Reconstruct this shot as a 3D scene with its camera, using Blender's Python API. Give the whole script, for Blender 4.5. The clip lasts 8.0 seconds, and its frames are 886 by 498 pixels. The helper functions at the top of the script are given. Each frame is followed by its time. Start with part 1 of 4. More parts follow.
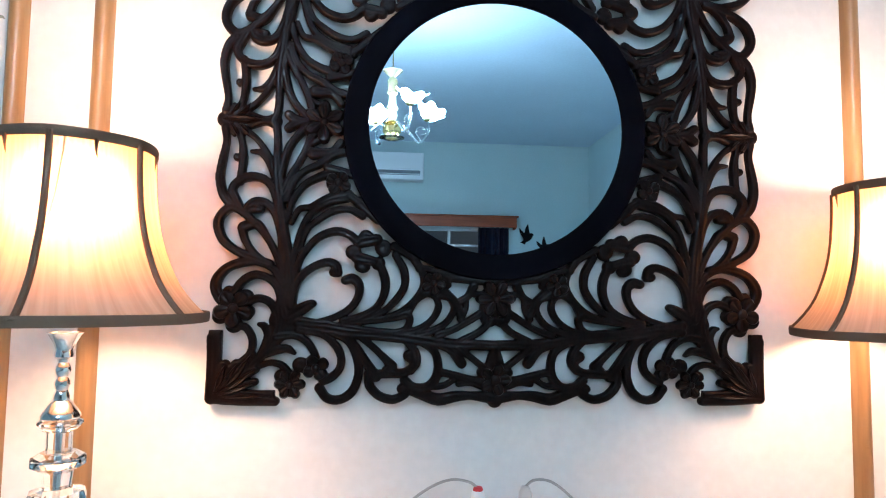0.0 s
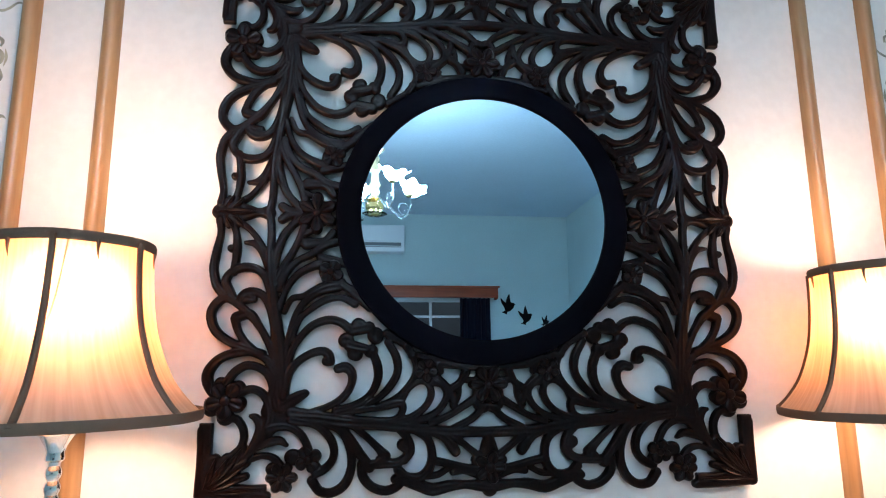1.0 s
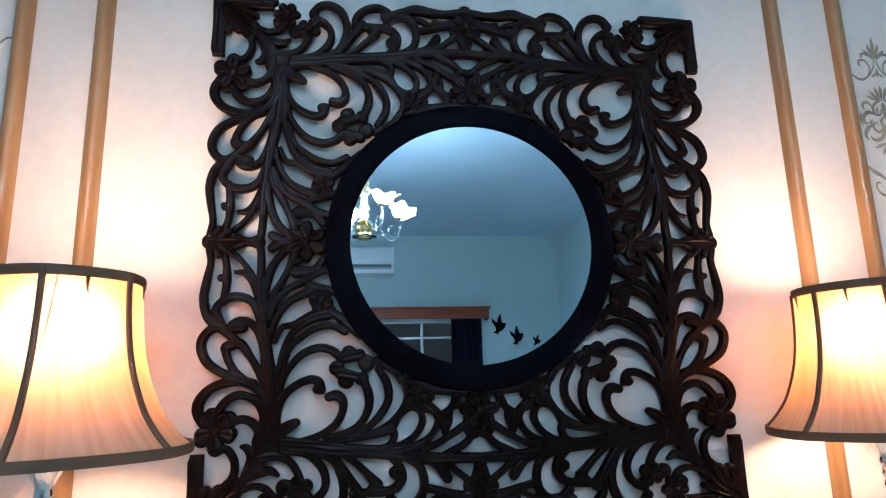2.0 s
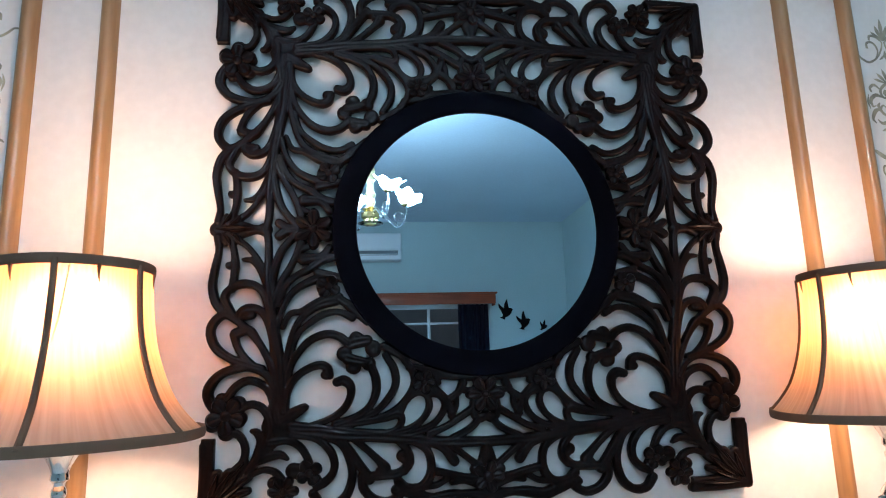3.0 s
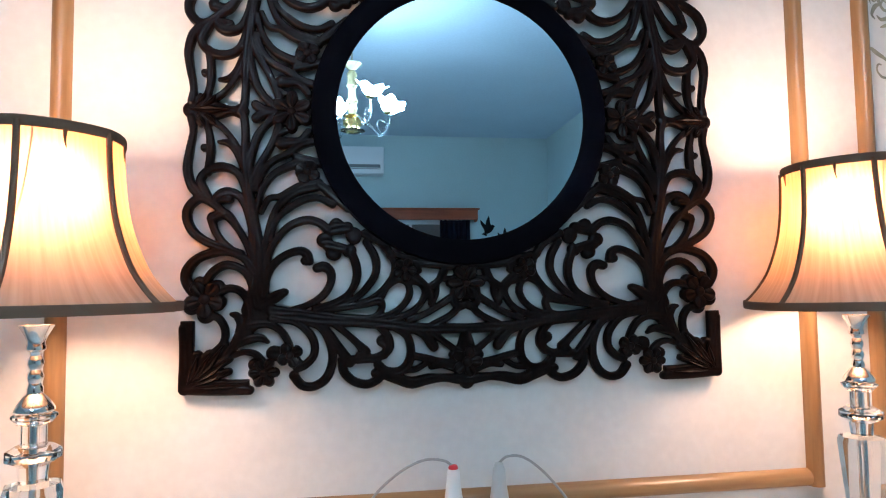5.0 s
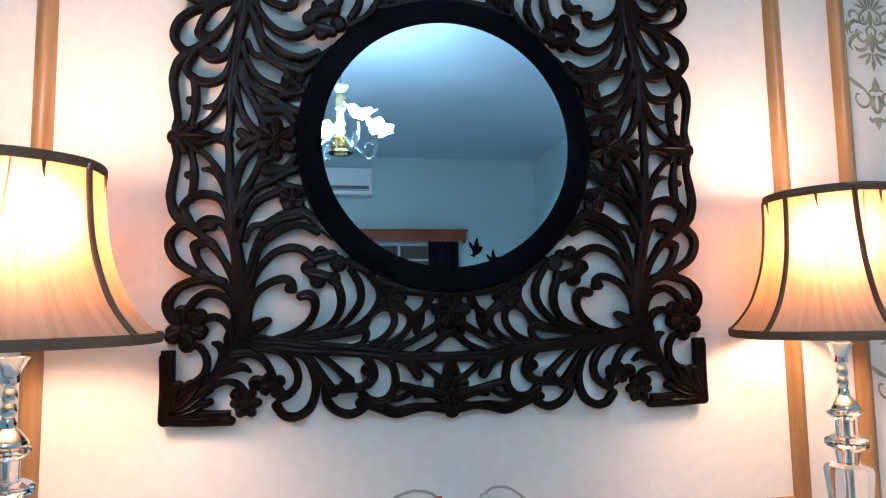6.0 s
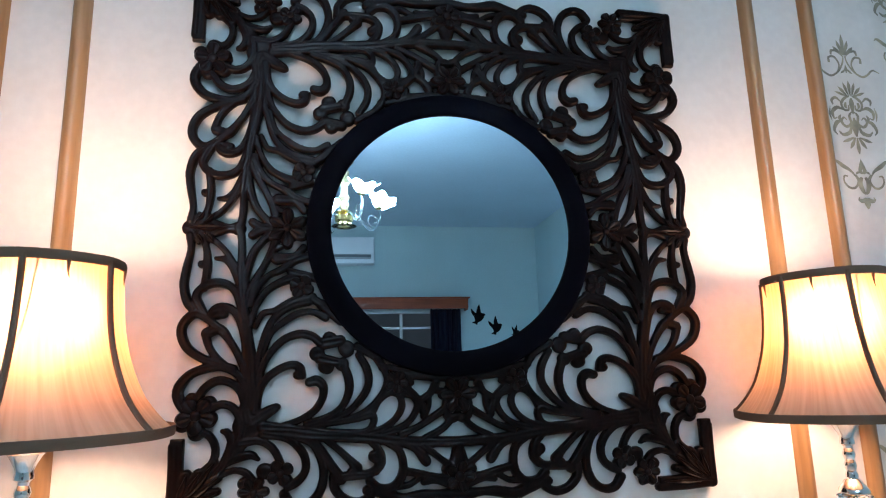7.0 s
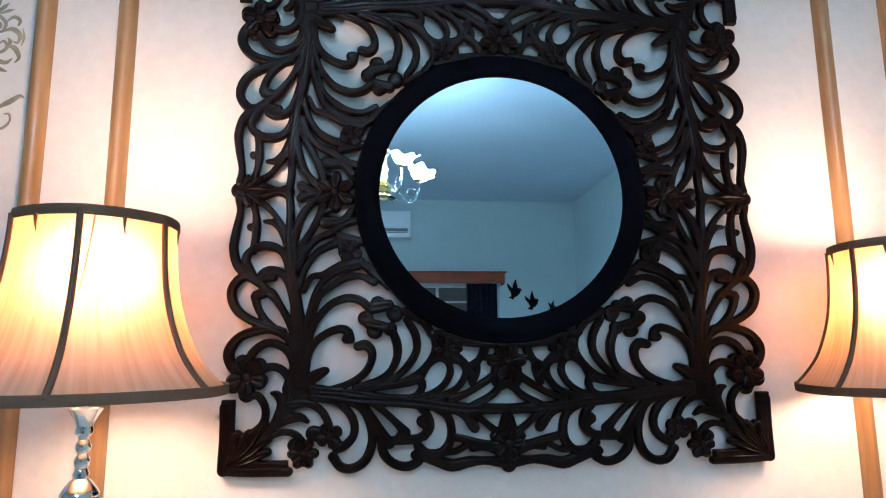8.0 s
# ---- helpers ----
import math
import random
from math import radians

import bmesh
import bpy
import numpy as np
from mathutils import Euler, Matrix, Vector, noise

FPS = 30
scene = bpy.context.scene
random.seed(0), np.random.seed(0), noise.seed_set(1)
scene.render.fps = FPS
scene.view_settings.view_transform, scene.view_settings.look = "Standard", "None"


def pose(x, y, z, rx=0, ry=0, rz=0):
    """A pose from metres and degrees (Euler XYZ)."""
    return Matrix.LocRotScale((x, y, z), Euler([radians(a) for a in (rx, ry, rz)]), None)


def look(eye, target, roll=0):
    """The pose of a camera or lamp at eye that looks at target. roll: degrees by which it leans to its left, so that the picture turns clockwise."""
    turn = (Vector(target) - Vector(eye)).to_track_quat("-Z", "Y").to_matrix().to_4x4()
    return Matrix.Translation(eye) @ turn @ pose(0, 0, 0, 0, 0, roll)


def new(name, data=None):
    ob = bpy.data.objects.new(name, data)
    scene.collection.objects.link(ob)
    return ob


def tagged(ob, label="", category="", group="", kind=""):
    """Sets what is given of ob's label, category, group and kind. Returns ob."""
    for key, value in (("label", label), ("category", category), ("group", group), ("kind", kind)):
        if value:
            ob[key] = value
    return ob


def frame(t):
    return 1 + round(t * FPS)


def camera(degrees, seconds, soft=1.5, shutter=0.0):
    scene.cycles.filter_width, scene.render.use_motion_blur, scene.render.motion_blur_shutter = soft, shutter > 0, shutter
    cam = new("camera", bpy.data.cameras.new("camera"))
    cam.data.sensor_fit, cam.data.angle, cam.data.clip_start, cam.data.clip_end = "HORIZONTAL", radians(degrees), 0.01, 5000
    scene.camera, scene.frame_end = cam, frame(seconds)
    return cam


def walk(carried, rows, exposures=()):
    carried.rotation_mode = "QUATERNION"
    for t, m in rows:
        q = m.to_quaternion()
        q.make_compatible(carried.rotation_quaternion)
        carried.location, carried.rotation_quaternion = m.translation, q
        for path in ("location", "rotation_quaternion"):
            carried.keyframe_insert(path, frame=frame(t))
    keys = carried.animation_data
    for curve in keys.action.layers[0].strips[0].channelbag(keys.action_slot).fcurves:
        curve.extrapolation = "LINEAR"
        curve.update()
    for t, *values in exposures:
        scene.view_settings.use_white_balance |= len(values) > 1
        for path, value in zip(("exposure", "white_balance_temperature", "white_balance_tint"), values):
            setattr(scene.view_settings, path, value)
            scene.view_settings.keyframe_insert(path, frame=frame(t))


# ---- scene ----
from mathutils.geometry import delaunay_2d_cdt
from mathutils.kdtree import KDTree

cam = camera(69.8, 8.0, soft=1.1)
PATH = [
    (0, (-0.172, -1.027, 1.369), (-0.007, 0.961, 1.513), 0.8),
    (0.5, (-0.188, -1.032, 1.38), (0.023, 0.942, 1.62), 1.0),
    (1, (-0.193, -1.049, 1.396), (0.032, 0.906, 1.754), -0.4),
    (1.5, (-0.192, -1.055, 1.407), (0.048, 0.889, 1.813), -1.6),
    (1.7, (-0.192, -1.058, 1.406), (0.06, 0.882, 1.822), -1.4),
    (2.8, (-0.19, -1.064, 1.403), (0.069, 0.874, 1.824), -1.7),
    (3, (-0.191, -1.068, 1.404), (0.043, 0.882, 1.78), -1.7),
    (3.5, (-0.199, -1.065, 1.382), (-0.011, 0.91, 1.633), -1.9),
    (4, (-0.202, -1.057, 1.363), (-0.044, 0.932, 1.5), -1.6),
    (4.5, (-0.193, -1.05, 1.363), (-0.026, 0.938, 1.495), -0.9),
    (4.7, (-0.192, -1.048, 1.359), (0.031, 0.935, 1.485), -0.8),
    (5.8, (-0.178, -1.042, 1.35), (0.15, 0.925, 1.5), -0.9),
    (6, (-0.182, -1.043, 1.366), (0.14, 0.922, 1.555), -0.9),
    (6.5, (-0.187, -1.061, 1.385), (0.122, 0.889, 1.704), -1.5),
    (7, (-0.194, -1.074, 1.396), (0.124, 0.862, 1.786), -1.5),
    (7.5, (-0.192, -1.069, 1.39), (0.131, 0.871, 1.756), -1.5),
    (8, (-0.216, -1.046, 1.382), (-0.005, 0.917, 1.699), -0.5),
]
walk(cam, [(t, look(eye, target, roll)) for t, eye, target, roll in PATH], [(0.0, 0.55), (0.5, 0.54), (1.0, 0.36), (1.5, 0.15), (3.0, 0.13), (6.0, 0.13), (8.0, 0.16)])

# ---- light ----
world = bpy.data.worlds.new("dusk")
scene.world = world
world.use_nodes = True
wn = world.node_tree
sky = wn.nodes.new("ShaderNodeTexSky")
sky.sky_type = "NISHITA"
sky.sun_disc = False
sky.sun_elevation = radians(-3.0)
sky.sun_rotation = radians(20)
wn.nodes["Background"].inputs["Strength"].default_value = 2.0
wn.links.new(sky.outputs["Color"], wn.nodes["Background"].inputs["Color"])

LAMP_WATTS = 15.2
LAMP_COLOUR = (1.0, 0.66, 0.49)
TULIP_GLOW = 232.0
TULIP_COLOUR = (0.50, 0.74, 0.95)


# ---- materials ----
def material(name, colour, rough=0.5, metal=0.0, coat=0.0):
    m = bpy.data.materials.new(name)
    m.use_nodes = True
    b = m.node_tree.nodes["Principled BSDF"]
    b.inputs["Base Color"].default_value = (*colour, 1)
    b.inputs["Roughness"].default_value = rough
    b.inputs["Metallic"].default_value = metal
    b.inputs["Coat Weight"].default_value = coat
    return m, m.node_tree, b


def add(tree, kind, **values):
    n = tree.nodes.new(kind)
    for key, value in values.items():
        n.inputs[key.replace("_", " ")].default_value = value
    return n


def coords(tree, scale=(1, 1, 1)):
    c = tree.nodes.new("ShaderNodeTexCoord")
    mp = tree.nodes.new("ShaderNodeMapping")
    mp.inputs["Scale"].default_value = scale
    tree.links.new(c.outputs["Object"], mp.inputs["Vector"])
    return mp.outputs["Vector"]


def mottle(tree, vec, scale, dark, light, detail=4.0, low=0.35, high=0.7):
    n = add(tree, "ShaderNodeTexNoise", Scale=scale, Detail=detail)
    tree.links.new(vec, n.inputs["Vector"])
    r = tree.nodes.new("ShaderNodeValToRGB")
    r.color_ramp.elements[0].position, r.color_ramp.elements[1].position = low, high
    r.color_ramp.elements[0].color, r.color_ramp.elements[1].color = (*dark, 1), (*light, 1)
    tree.links.new(n.outputs["Fac"], r.inputs["Fac"])
    return r.outputs["Color"]


def mixed(tree, a, b, fac=0.5, kind="MULTIPLY"):
    n = tree.nodes.new("ShaderNodeMix")
    n.data_type, n.blend_type = "RGBA", kind
    n.inputs[0].default_value = fac
    tree.links.new(a, n.inputs[6])
    tree.links.new(b, n.inputs[7])
    return n.outputs[2]


def bumped(tree, b, vec, scale, strength, distance=0.001, detail=5.0):
    n = add(tree, "ShaderNodeTexNoise", Scale=scale, Detail=detail)
    tree.links.new(vec, n.inputs["Vector"])
    u = add(tree, "ShaderNodeBump", Strength=strength, Distance=distance)
    tree.links.new(n.outputs["Fac"], u.inputs["Height"])
    tree.links.new(u.outputs["Normal"], b.inputs["Normal"])
    return n.outputs["Fac"]


def wall_paint(name, dark, light, rough=0.62):
    m, t, b = material(name, light, rough)
    v = coords(t)
    big = mottle(t, v, 1.7, dark, light)
    fine = mottle(t, v, 60, (0.94, 0.94, 0.94), (1, 1, 1))
    t.links.new(mixed(t, big, fine, 1.0), b.inputs["Base Color"])
    bumped(t, b, v, 220, 0.18, 0.0006)
    return m


def wood(name, dark, light, rough, coat, along, grain=26):
    m, t, b = material(name, light, rough, coat=coat)
    stretch = [grain, grain, grain]
    stretch[along] = grain / 14
    v = coords(t, stretch)
    a = mottle(t, v, 3.0, dark, light, 8.0, 0.3, 0.72)
    w = mottle(t, coords(t), 4.0, (0.78, 0.78, 0.78), (1, 1, 1))
    t.links.new(mixed(t, a, w, 1.0), b.inputs["Base Color"])
    bumped(t, b, v, 3.0, 0.25, 0.0008, 8.0)
    b.inputs["Coat Roughness"].default_value = 0.18
    return m


WALL = wall_paint("wall_paint", (0.715, 0.687, 0.655), (0.775, 0.747, 0.715))
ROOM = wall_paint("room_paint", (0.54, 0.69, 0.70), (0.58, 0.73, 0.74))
# white ceiling; the blue of the cool light is mixed into its colour
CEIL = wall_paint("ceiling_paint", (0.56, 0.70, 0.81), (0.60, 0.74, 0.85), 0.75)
ROD_UP = wood("rod_wood", (0.27, 0.14, 0.055), (0.42, 0.235, 0.10), 0.36, 0.25, 2)
PELMET_WOOD = wood("pelmet_wood", (0.28, 0.045, 0.012), (0.44, 0.085, 0.024), 0.6, 0.15, 0, 12)
# unseen table: pale tone chosen to throw lamp light onto the lower wall
TABLE_WOOD = wood("table_wood", (0.60, 0.55, 0.48), (0.70, 0.66, 0.60), 0.35, 0.3, 0, 12)
TILE = wall_paint("floor_stone", (0.50, 0.50, 0.48), (0.60, 0.59, 0.57), 0.35)


def dark_wood():
    m, t, b = material("dark_carved_wood", (0.02, 0.013, 0.01), 0.36)
    b.inputs["Specular IOR Level"].default_value = 0.09
    v = coords(t, (40, 40, 12))
    a = mottle(t, v, 3.0, (0.0022, 0.0010, 0.0009), (0.0115, 0.0044, 0.0030), 8.0, 0.3, 0.75)
    s = mottle(t, coords(t), 14, (0.65, 0.65, 0.65), (1, 1, 1))
    t.links.new(mixed(t, a, s, 1.0), b.inputs["Base Color"])
    bumped(t, b, v, 4.0, 0.35, 0.001, 8.0)
    return m


CARVED = dark_wood()
RING, rt, rb = material("black_lacquer", (0.0015, 0.0015, 0.003), 0.55)
rb.inputs["Specular IOR Level"].default_value = 0.015
bumped(rt, rb, coords(rt), 90, 0.15, 0.0005)
MIRROR = material("mirror_silver", (0.81, 0.90, 0.96), 0.004, 1.0)[0]
CHROME, ct, cb = material("polished_chrome", (0.82, 0.80, 0.78), 0.06, 1.0)
bumped(ct, cb, coords(ct), 30, 0.06, 0.0006)
BRASS, bt, bb = material("polished_brass", (0.75, 0.56, 0.24), 0.16, 1.0)
bumped(bt, bb, coords(bt), 40, 0.1, 0.0006)
CERAMIC = material("cream_enamel", (0.095, 0.078, 0.042), 0.3, 0, 0.2)[0]
PLASTIC = material("white_plastic", (0.78, 0.78, 0.77), 0.35)[0]
CASING = material("aged_white_plastic", (0.78, 0.80, 0.82), 0.35)[0]
CLOUDY = material("grey_plastic", (0.52, 0.50, 0.48), 0.4)[0]
RED = material("red_rubber", (0.55, 0.02, 0.03), 0.45)[0]
CORD = material("grey_cable", (0.33, 0.31, 0.29), 0.45)[0]
BLACK, _, kb = material("black_vinyl", (0.004, 0.004, 0.005), 0.7)
kb.inputs["Specular IOR Level"].default_value = 0.1
LOUVRE = material("dark_slot", (0.16, 0.18, 0.20), 0.5)[0]


def glass(name, colour, rough, ior):
    m, t, b = material(name, colour, rough)
    b.inputs["Transmission Weight"].default_value = 1.0
    b.inputs["IOR"].default_value = ior
    return m


CRYSTAL = glass("cut_crystal", (0.985, 0.99, 0.995), 0.0, 1.32)
PANE = glass("window_glass", (0.9, 0.95, 0.97), 0.0, 1.05)
ARM_GLASS = glass("arm_glass", (0.85, 0.92, 0.95), 0.03, 1.45)


def shade_cloth():
    """Silk stretched over a wire frame: light passes through it, with slubs that run down the cloth."""
    m, t, b = material("shade_silk", (0.70, 0.52, 0.36), 0.75)
    uv = t.nodes.new("ShaderNodeTexCoord")
    run = t.nodes.new("ShaderNodeMapping")
    run.inputs["Scale"].default_value = (60, 1.1, 1)
    run.inputs["Rotation"].default_value = (0, 0, radians(0.25))
    t.links.new(uv.outputs["UV"], run.inputs["Vector"])
    v = run.outputs["Vector"]
    a = mottle(t, v, 2.0, (0.42, 0.31, 0.23), (0.55, 0.42, 0.32), 2.5, 0.3, 0.7)
    t.links.new(a, b.inputs["Base Color"])
    tr = t.nodes.new("ShaderNodeBsdfTranslucent")
    lit = mottle(t, v, 2.0, (0.66, 0.20, 0.03), (0.80, 0.275, 0.05), 2.5, 0.3, 0.7)
    t.links.new(lit, tr.inputs["Color"])
    glow = t.nodes.new("ShaderNodeBsdfRefraction")
    glow.distribution = "GGX"
    glow.inputs["Roughness"].default_value = 0.85
    glow.inputs["IOR"].default_value = 1.4
    thin = mottle(t, v, 2.0, (0.80, 0.54, 0.30), (0.93, 0.70, 0.46), 2.5, 0.3, 0.7)
    t.links.new(thin, glow.inputs["Color"])
    through_cloth = t.nodes.new("ShaderNodeMixShader")
    through_cloth.inputs[0].default_value = 0.36
    t.links.new(tr.outputs["BSDF"], through_cloth.inputs[1])
    t.links.new(glow.outputs["BSDF"], through_cloth.inputs[2])
    mx = t.nodes.new("ShaderNodeMixShader")
    mx.inputs[0].default_value = 0.25
    t.links.new(b.outputs["BSDF"], mx.inputs[1])
    t.links.new(through_cloth.outputs["Shader"], mx.inputs[2])
    t.links.new(mx.outputs["Shader"], t.nodes["Material Output"].inputs["Surface"])
    bumped(t, b, v, 3.0, 0.3, 0.0006)
    return m


SILK = shade_cloth()
TRIM, tt, tb = material("brown_braid", (0.13, 0.072, 0.042), 0.8)
bumped(tt, tb, coords(tt, (1, 1, 1)), 500, 0.5, 0.001)


def glowing(name, colour, strength):
    m = bpy.data.materials.new(name)
    m.use_nodes = True
    b = m.node_tree.nodes["Principled BSDF"]
    b.inputs["Base Color"].default_value = (0.85, 0.85, 0.85, 1)
    b.inputs["Emission Color"].default_value = (*colour, 1)
    b.inputs["Emission Strength"].default_value = strength
    return m


TULIP = glowing("lit_opal_glass", TULIP_COLOUR, TULIP_GLOW)
BULB = glowing("lit_bulb", LAMP_COLOUR, 30.0)
CURTAIN, kt, kb = material("navy_cloth", (0.012, 0.018, 0.045), 0.85)
bumped(kt, kb, coords(kt), 300, 0.3, 0.001)
NIGHT = wall_paint("outside_wall", (0.16, 0.2, 0.22), (0.26, 0.30, 0.32))


def print_gold():
    m, t, b = material("printed_damask", (0.26, 0.24, 0.17), 0.5)
    v = coords(t)
    t.links.new(mottle(t, v, 28, (0.13, 0.13, 0.11), (0.40, 0.36, 0.25), 5.0, 0.32, 0.66), b.inputs["Base Color"])
    return m


PRINT = print_gold()


# ---- makers ----
def mesh_of(name, bm, mat, smooth=True):
    me = bpy.data.meshes.new(name)
    bm.normal_update()
    bm.to_mesh(me)
    bm.free()
    me.materials.append(mat)
    if smooth:
        for p in me.polygons:
            p.use_smooth = True
        me.set_sharp_from_angle(angle=radians(35))
    return me


def part(name, bm, mat, parent, label="", smooth=True, m=None):
    me = bm if isinstance(bm, bpy.types.Mesh) else mesh_of(name, bm, mat, smooth)
    ob = new(name, me)
    ob.parent = parent
    if m is not None:
        ob.matrix_basis = m
    if label:
        ob["label"] = label
    return ob


def thing(name, m, label, category, group="", kind=""):
    ob = new(name)
    ob.matrix_basis = m
    ob.empty_display_size = 0.05
    return tagged(ob, label, category, group, kind)


def box(x0, x1, y0, y1, z0, z1, bevel=0.0, segments=2):
    bm = bmesh.new()
    bmesh.ops.create_cube(bm, size=1, matrix=Matrix.Translation(((x0 + x1) / 2, (y0 + y1) / 2, (z0 + z1) / 2)) @ Matrix.Diagonal((x1 - x0, y1 - y0, z1 - z0, 1)))
    if bevel:
        bmesh.ops.bevel(bm, geom=bm.edges[:], offset=bevel, segments=segments, affect="EDGES", profile=0.6)
    return bm


def lathe(profile, steps=48, wobble=None):
    """A turned body from rows of (radius, z), round the z axis."""
    bm = bmesh.new()
    rings = []
    for r, z in profile:
        ring = []
        for k in range(steps):
            a = 2 * math.pi * k / steps
            s = r * (wobble(a, z) if wobble else 1)
            ring.append(bm.verts.new((s * math.sin(a), -s * math.cos(a), z)))
        rings.append(ring)
    for lo, hi in zip(rings, rings[1:]):
        for k in range(steps):
            bm.faces.new((lo[k], lo[(k + 1) % steps], hi[(k + 1) % steps], hi[k]))
    for ring, (r, z) in ((rings[0], profile[0]), (rings[-1], profile[-1])):
        if r > 1e-5:
            bm.faces.new(ring)
    bmesh.ops.recalc_face_normals(bm, faces=bm.faces[:])
    return bm


def smooth_line(points, per=6, closed=False):
    """A smooth line through points of any size (Catmull-Rom)."""
    pts = [np.array(p, float) for p in points]
    n = len(pts)
    out = []
    for k in range(n if closed else n - 1):
        if closed:
            a, b, c, d = (pts[(k + j) % n] for j in (-1, 0, 1, 2))
        else:
            b, c = pts[k], pts[k + 1]
            a = pts[k - 1] if k else 2 * b - c
            d = pts[k + 2] if k + 2 < n else 2 * c - b
        for j in range(per):
            u = j / per
            out.append(0.5 * (2 * b + (c - a) * u + (2 * a - 5 * b + 4 * c - d) * u * u + (3 * b - a - 3 * c + d) * u ** 3))
    if not closed:
        out.append(pts[-1])
    return out


def tube(points, radius, sides=10, per=6, ends=True):
    """A round cord along points; radius is one number or one per point."""
    radii = radius if isinstance(radius, (list, tuple)) else [radius] * len(points)
    line = smooth_line([(*p, r) for p, r in zip(points, radii)], per)
    bm = bmesh.new()
    rings = []
    side = None
    for k, row in enumerate(line):
        p = Vector(row[:3])
        d = (Vector(line[min(k + 1, len(line) - 1)][:3]) - Vector(line[max(k - 1, 0)][:3])).normalized()
        if side is None:
            side = d.orthogonal().normalized()
        side = (side - d * side.dot(d)).normalized()
        up = d.cross(side)
        rings.append([bm.verts.new(p + float(max(row[3], 1e-4)) * (side * math.cos(a) + up * math.sin(a))) for a in (2 * math.pi * j / sides for j in range(sides))])
    for lo, hi in zip(rings, rings[1:]):
        for j in range(sides):
            bm.faces.new((lo[j], lo[(j + 1) % sides], hi[(j + 1) % sides], hi[j]))
    if ends:
        bm.faces.new(rings[0][::-1])
        bm.faces.new(rings[-1])
    return bm


def inside(points, loop):
    """Which of the points (an n x 2 array) lie within a closed loop."""
    q = np.array(loop)
    hit = np.zeros(len(points), bool)
    near = np.where((points[:, 0] >= q[:, 0].min()) & (points[:, 0] <= q[:, 0].max()) & (points[:, 1] >= q[:, 1].min()) & (points[:, 1] <= q[:, 1].max()))[0]
    if len(near):
        p = points[near]
        got = np.zeros(len(near), bool)
        for (x0, z0), (x1, z1) in zip(q, np.roll(q, -1, 0)):
            if z0 != z1:
                cross = ((z0 > p[:, 1]) != (z1 > p[:, 1])) & (p[:, 0] < (x1 - x0) * (p[:, 1] - z0) / (z1 - z0) + x0)
                got ^= cross
        hit[near] = got
    return hit


def plate(name, outlines, thick, round_by, mat):
    """A board cut to outlines in x and z (the first is its edge, the rest are openings), with edges rounded off over round_by and its back at y = 0."""
    verts, edges, every = [], [], []
    for line in outlines:
        n0 = len(verts)
        verts += [Vector((float(x), float(z))) for x, z in line]
        edges += [(n0 + k, n0 + (k + 1) % len(line)) for k in range(len(line))]
        for (x0, z0), (x1, z1) in zip(line, list(line[1:]) + [line[0]]):
            for j in range(max(1, int(math.hypot(x1 - x0, z1 - z0) / 0.002))):
                u = j / max(1, int(math.hypot(x1 - x0, z1 - z0) / 0.002))
                every.append((x0 + (x1 - x0) * u, z0 + (z1 - z0) * u))
    tree = KDTree(len(every))
    for k, (x, z) in enumerate(every):
        tree.insert((x, 0, z), k)
    tree.balance()
    vs, _, fs, *_ = delaunay_2d_cdt(verts, edges, [], 0, 1e-6)
    flat = np.array([(v.x, v.y) for v in vs])
    tri = np.array([f[:3] for f in fs if len(f) == 3])
    mid = flat[tri].mean(1)
    keep = inside(mid, outlines[0])
    for g in outlines[1:]:
        keep &= ~inside(mid, g)
    tri = tri[keep]
    used = np.unique(tri)
    where = {int(v): k for k, v in enumerate(used)}
    front = []
    for v in used:
        x, z = flat[v]
        far = tree.find((x, 0, z))[2]
        d = min(far / round_by, 1.0)
        front.append((x, -thick + round_by * 0.95 * (1 - math.sqrt(1 - (1 - d) ** 2)), z))
    n = len(front)
    back = [(x, 0.0, z) for x, _, z in front]
    faces, rim = [], {}
    for a, b, c in tri:
        a, b, c = where[int(a)], where[int(b)], where[int(c)]
        faces += [(a, b, c), (a + n, c + n, b + n)]
        for e in ((a, b), (b, c), (c, a)):
            rim[e] = True
    faces += [(b, a, a + n, b + n) for a, b in rim if (b, a) not in rim]
    me = bpy.data.meshes.new(name)
    me.from_pydata(front + back, [], faces)
    me.materials.append(mat)
    for p in me.polygons:
        p.use_smooth = True
    me.set_sharp_from_angle(angle=radians(60))
    return me


def structure(name, bm, mat, label, smooth=False):
    return tagged(new(name, mesh_of(name, bm, mat, smooth)), label, name.split("_")[0], kind="structure")


# ---- the room ----
WALL_Y, FAR_Y, LEFT_X, RIGHT_X, TOP_Z = 0.022, -6.3, -3.9, 2.165, 3.155
structure("floor", box(LEFT_X - 0.2, RIGHT_X + 0.2, FAR_Y - 0.2, WALL_Y + 0.2, -0.1, 0), TILE, "pale stone-tiled floor of the living room")
structure("ceiling", box(LEFT_X - 0.2, RIGHT_X + 0.2, FAR_Y - 0.2, WALL_Y + 0.2, TOP_Z, TOP_Z + 0.1), CEIL, "smooth white ceiling lit by the chandelier, cool light tinted into its paint")
wall_north = structure("wall_north", box(LEFT_X, RIGHT_X, WALL_Y, WALL_Y + 0.2, 0, TOP_Z), WALL, "off-white wall with wooden moulding and damask wallpaper")
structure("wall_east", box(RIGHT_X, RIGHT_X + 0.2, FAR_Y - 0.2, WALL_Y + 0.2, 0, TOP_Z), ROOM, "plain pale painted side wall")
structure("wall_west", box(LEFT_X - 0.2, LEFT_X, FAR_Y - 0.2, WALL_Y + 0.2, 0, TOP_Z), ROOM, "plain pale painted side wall")
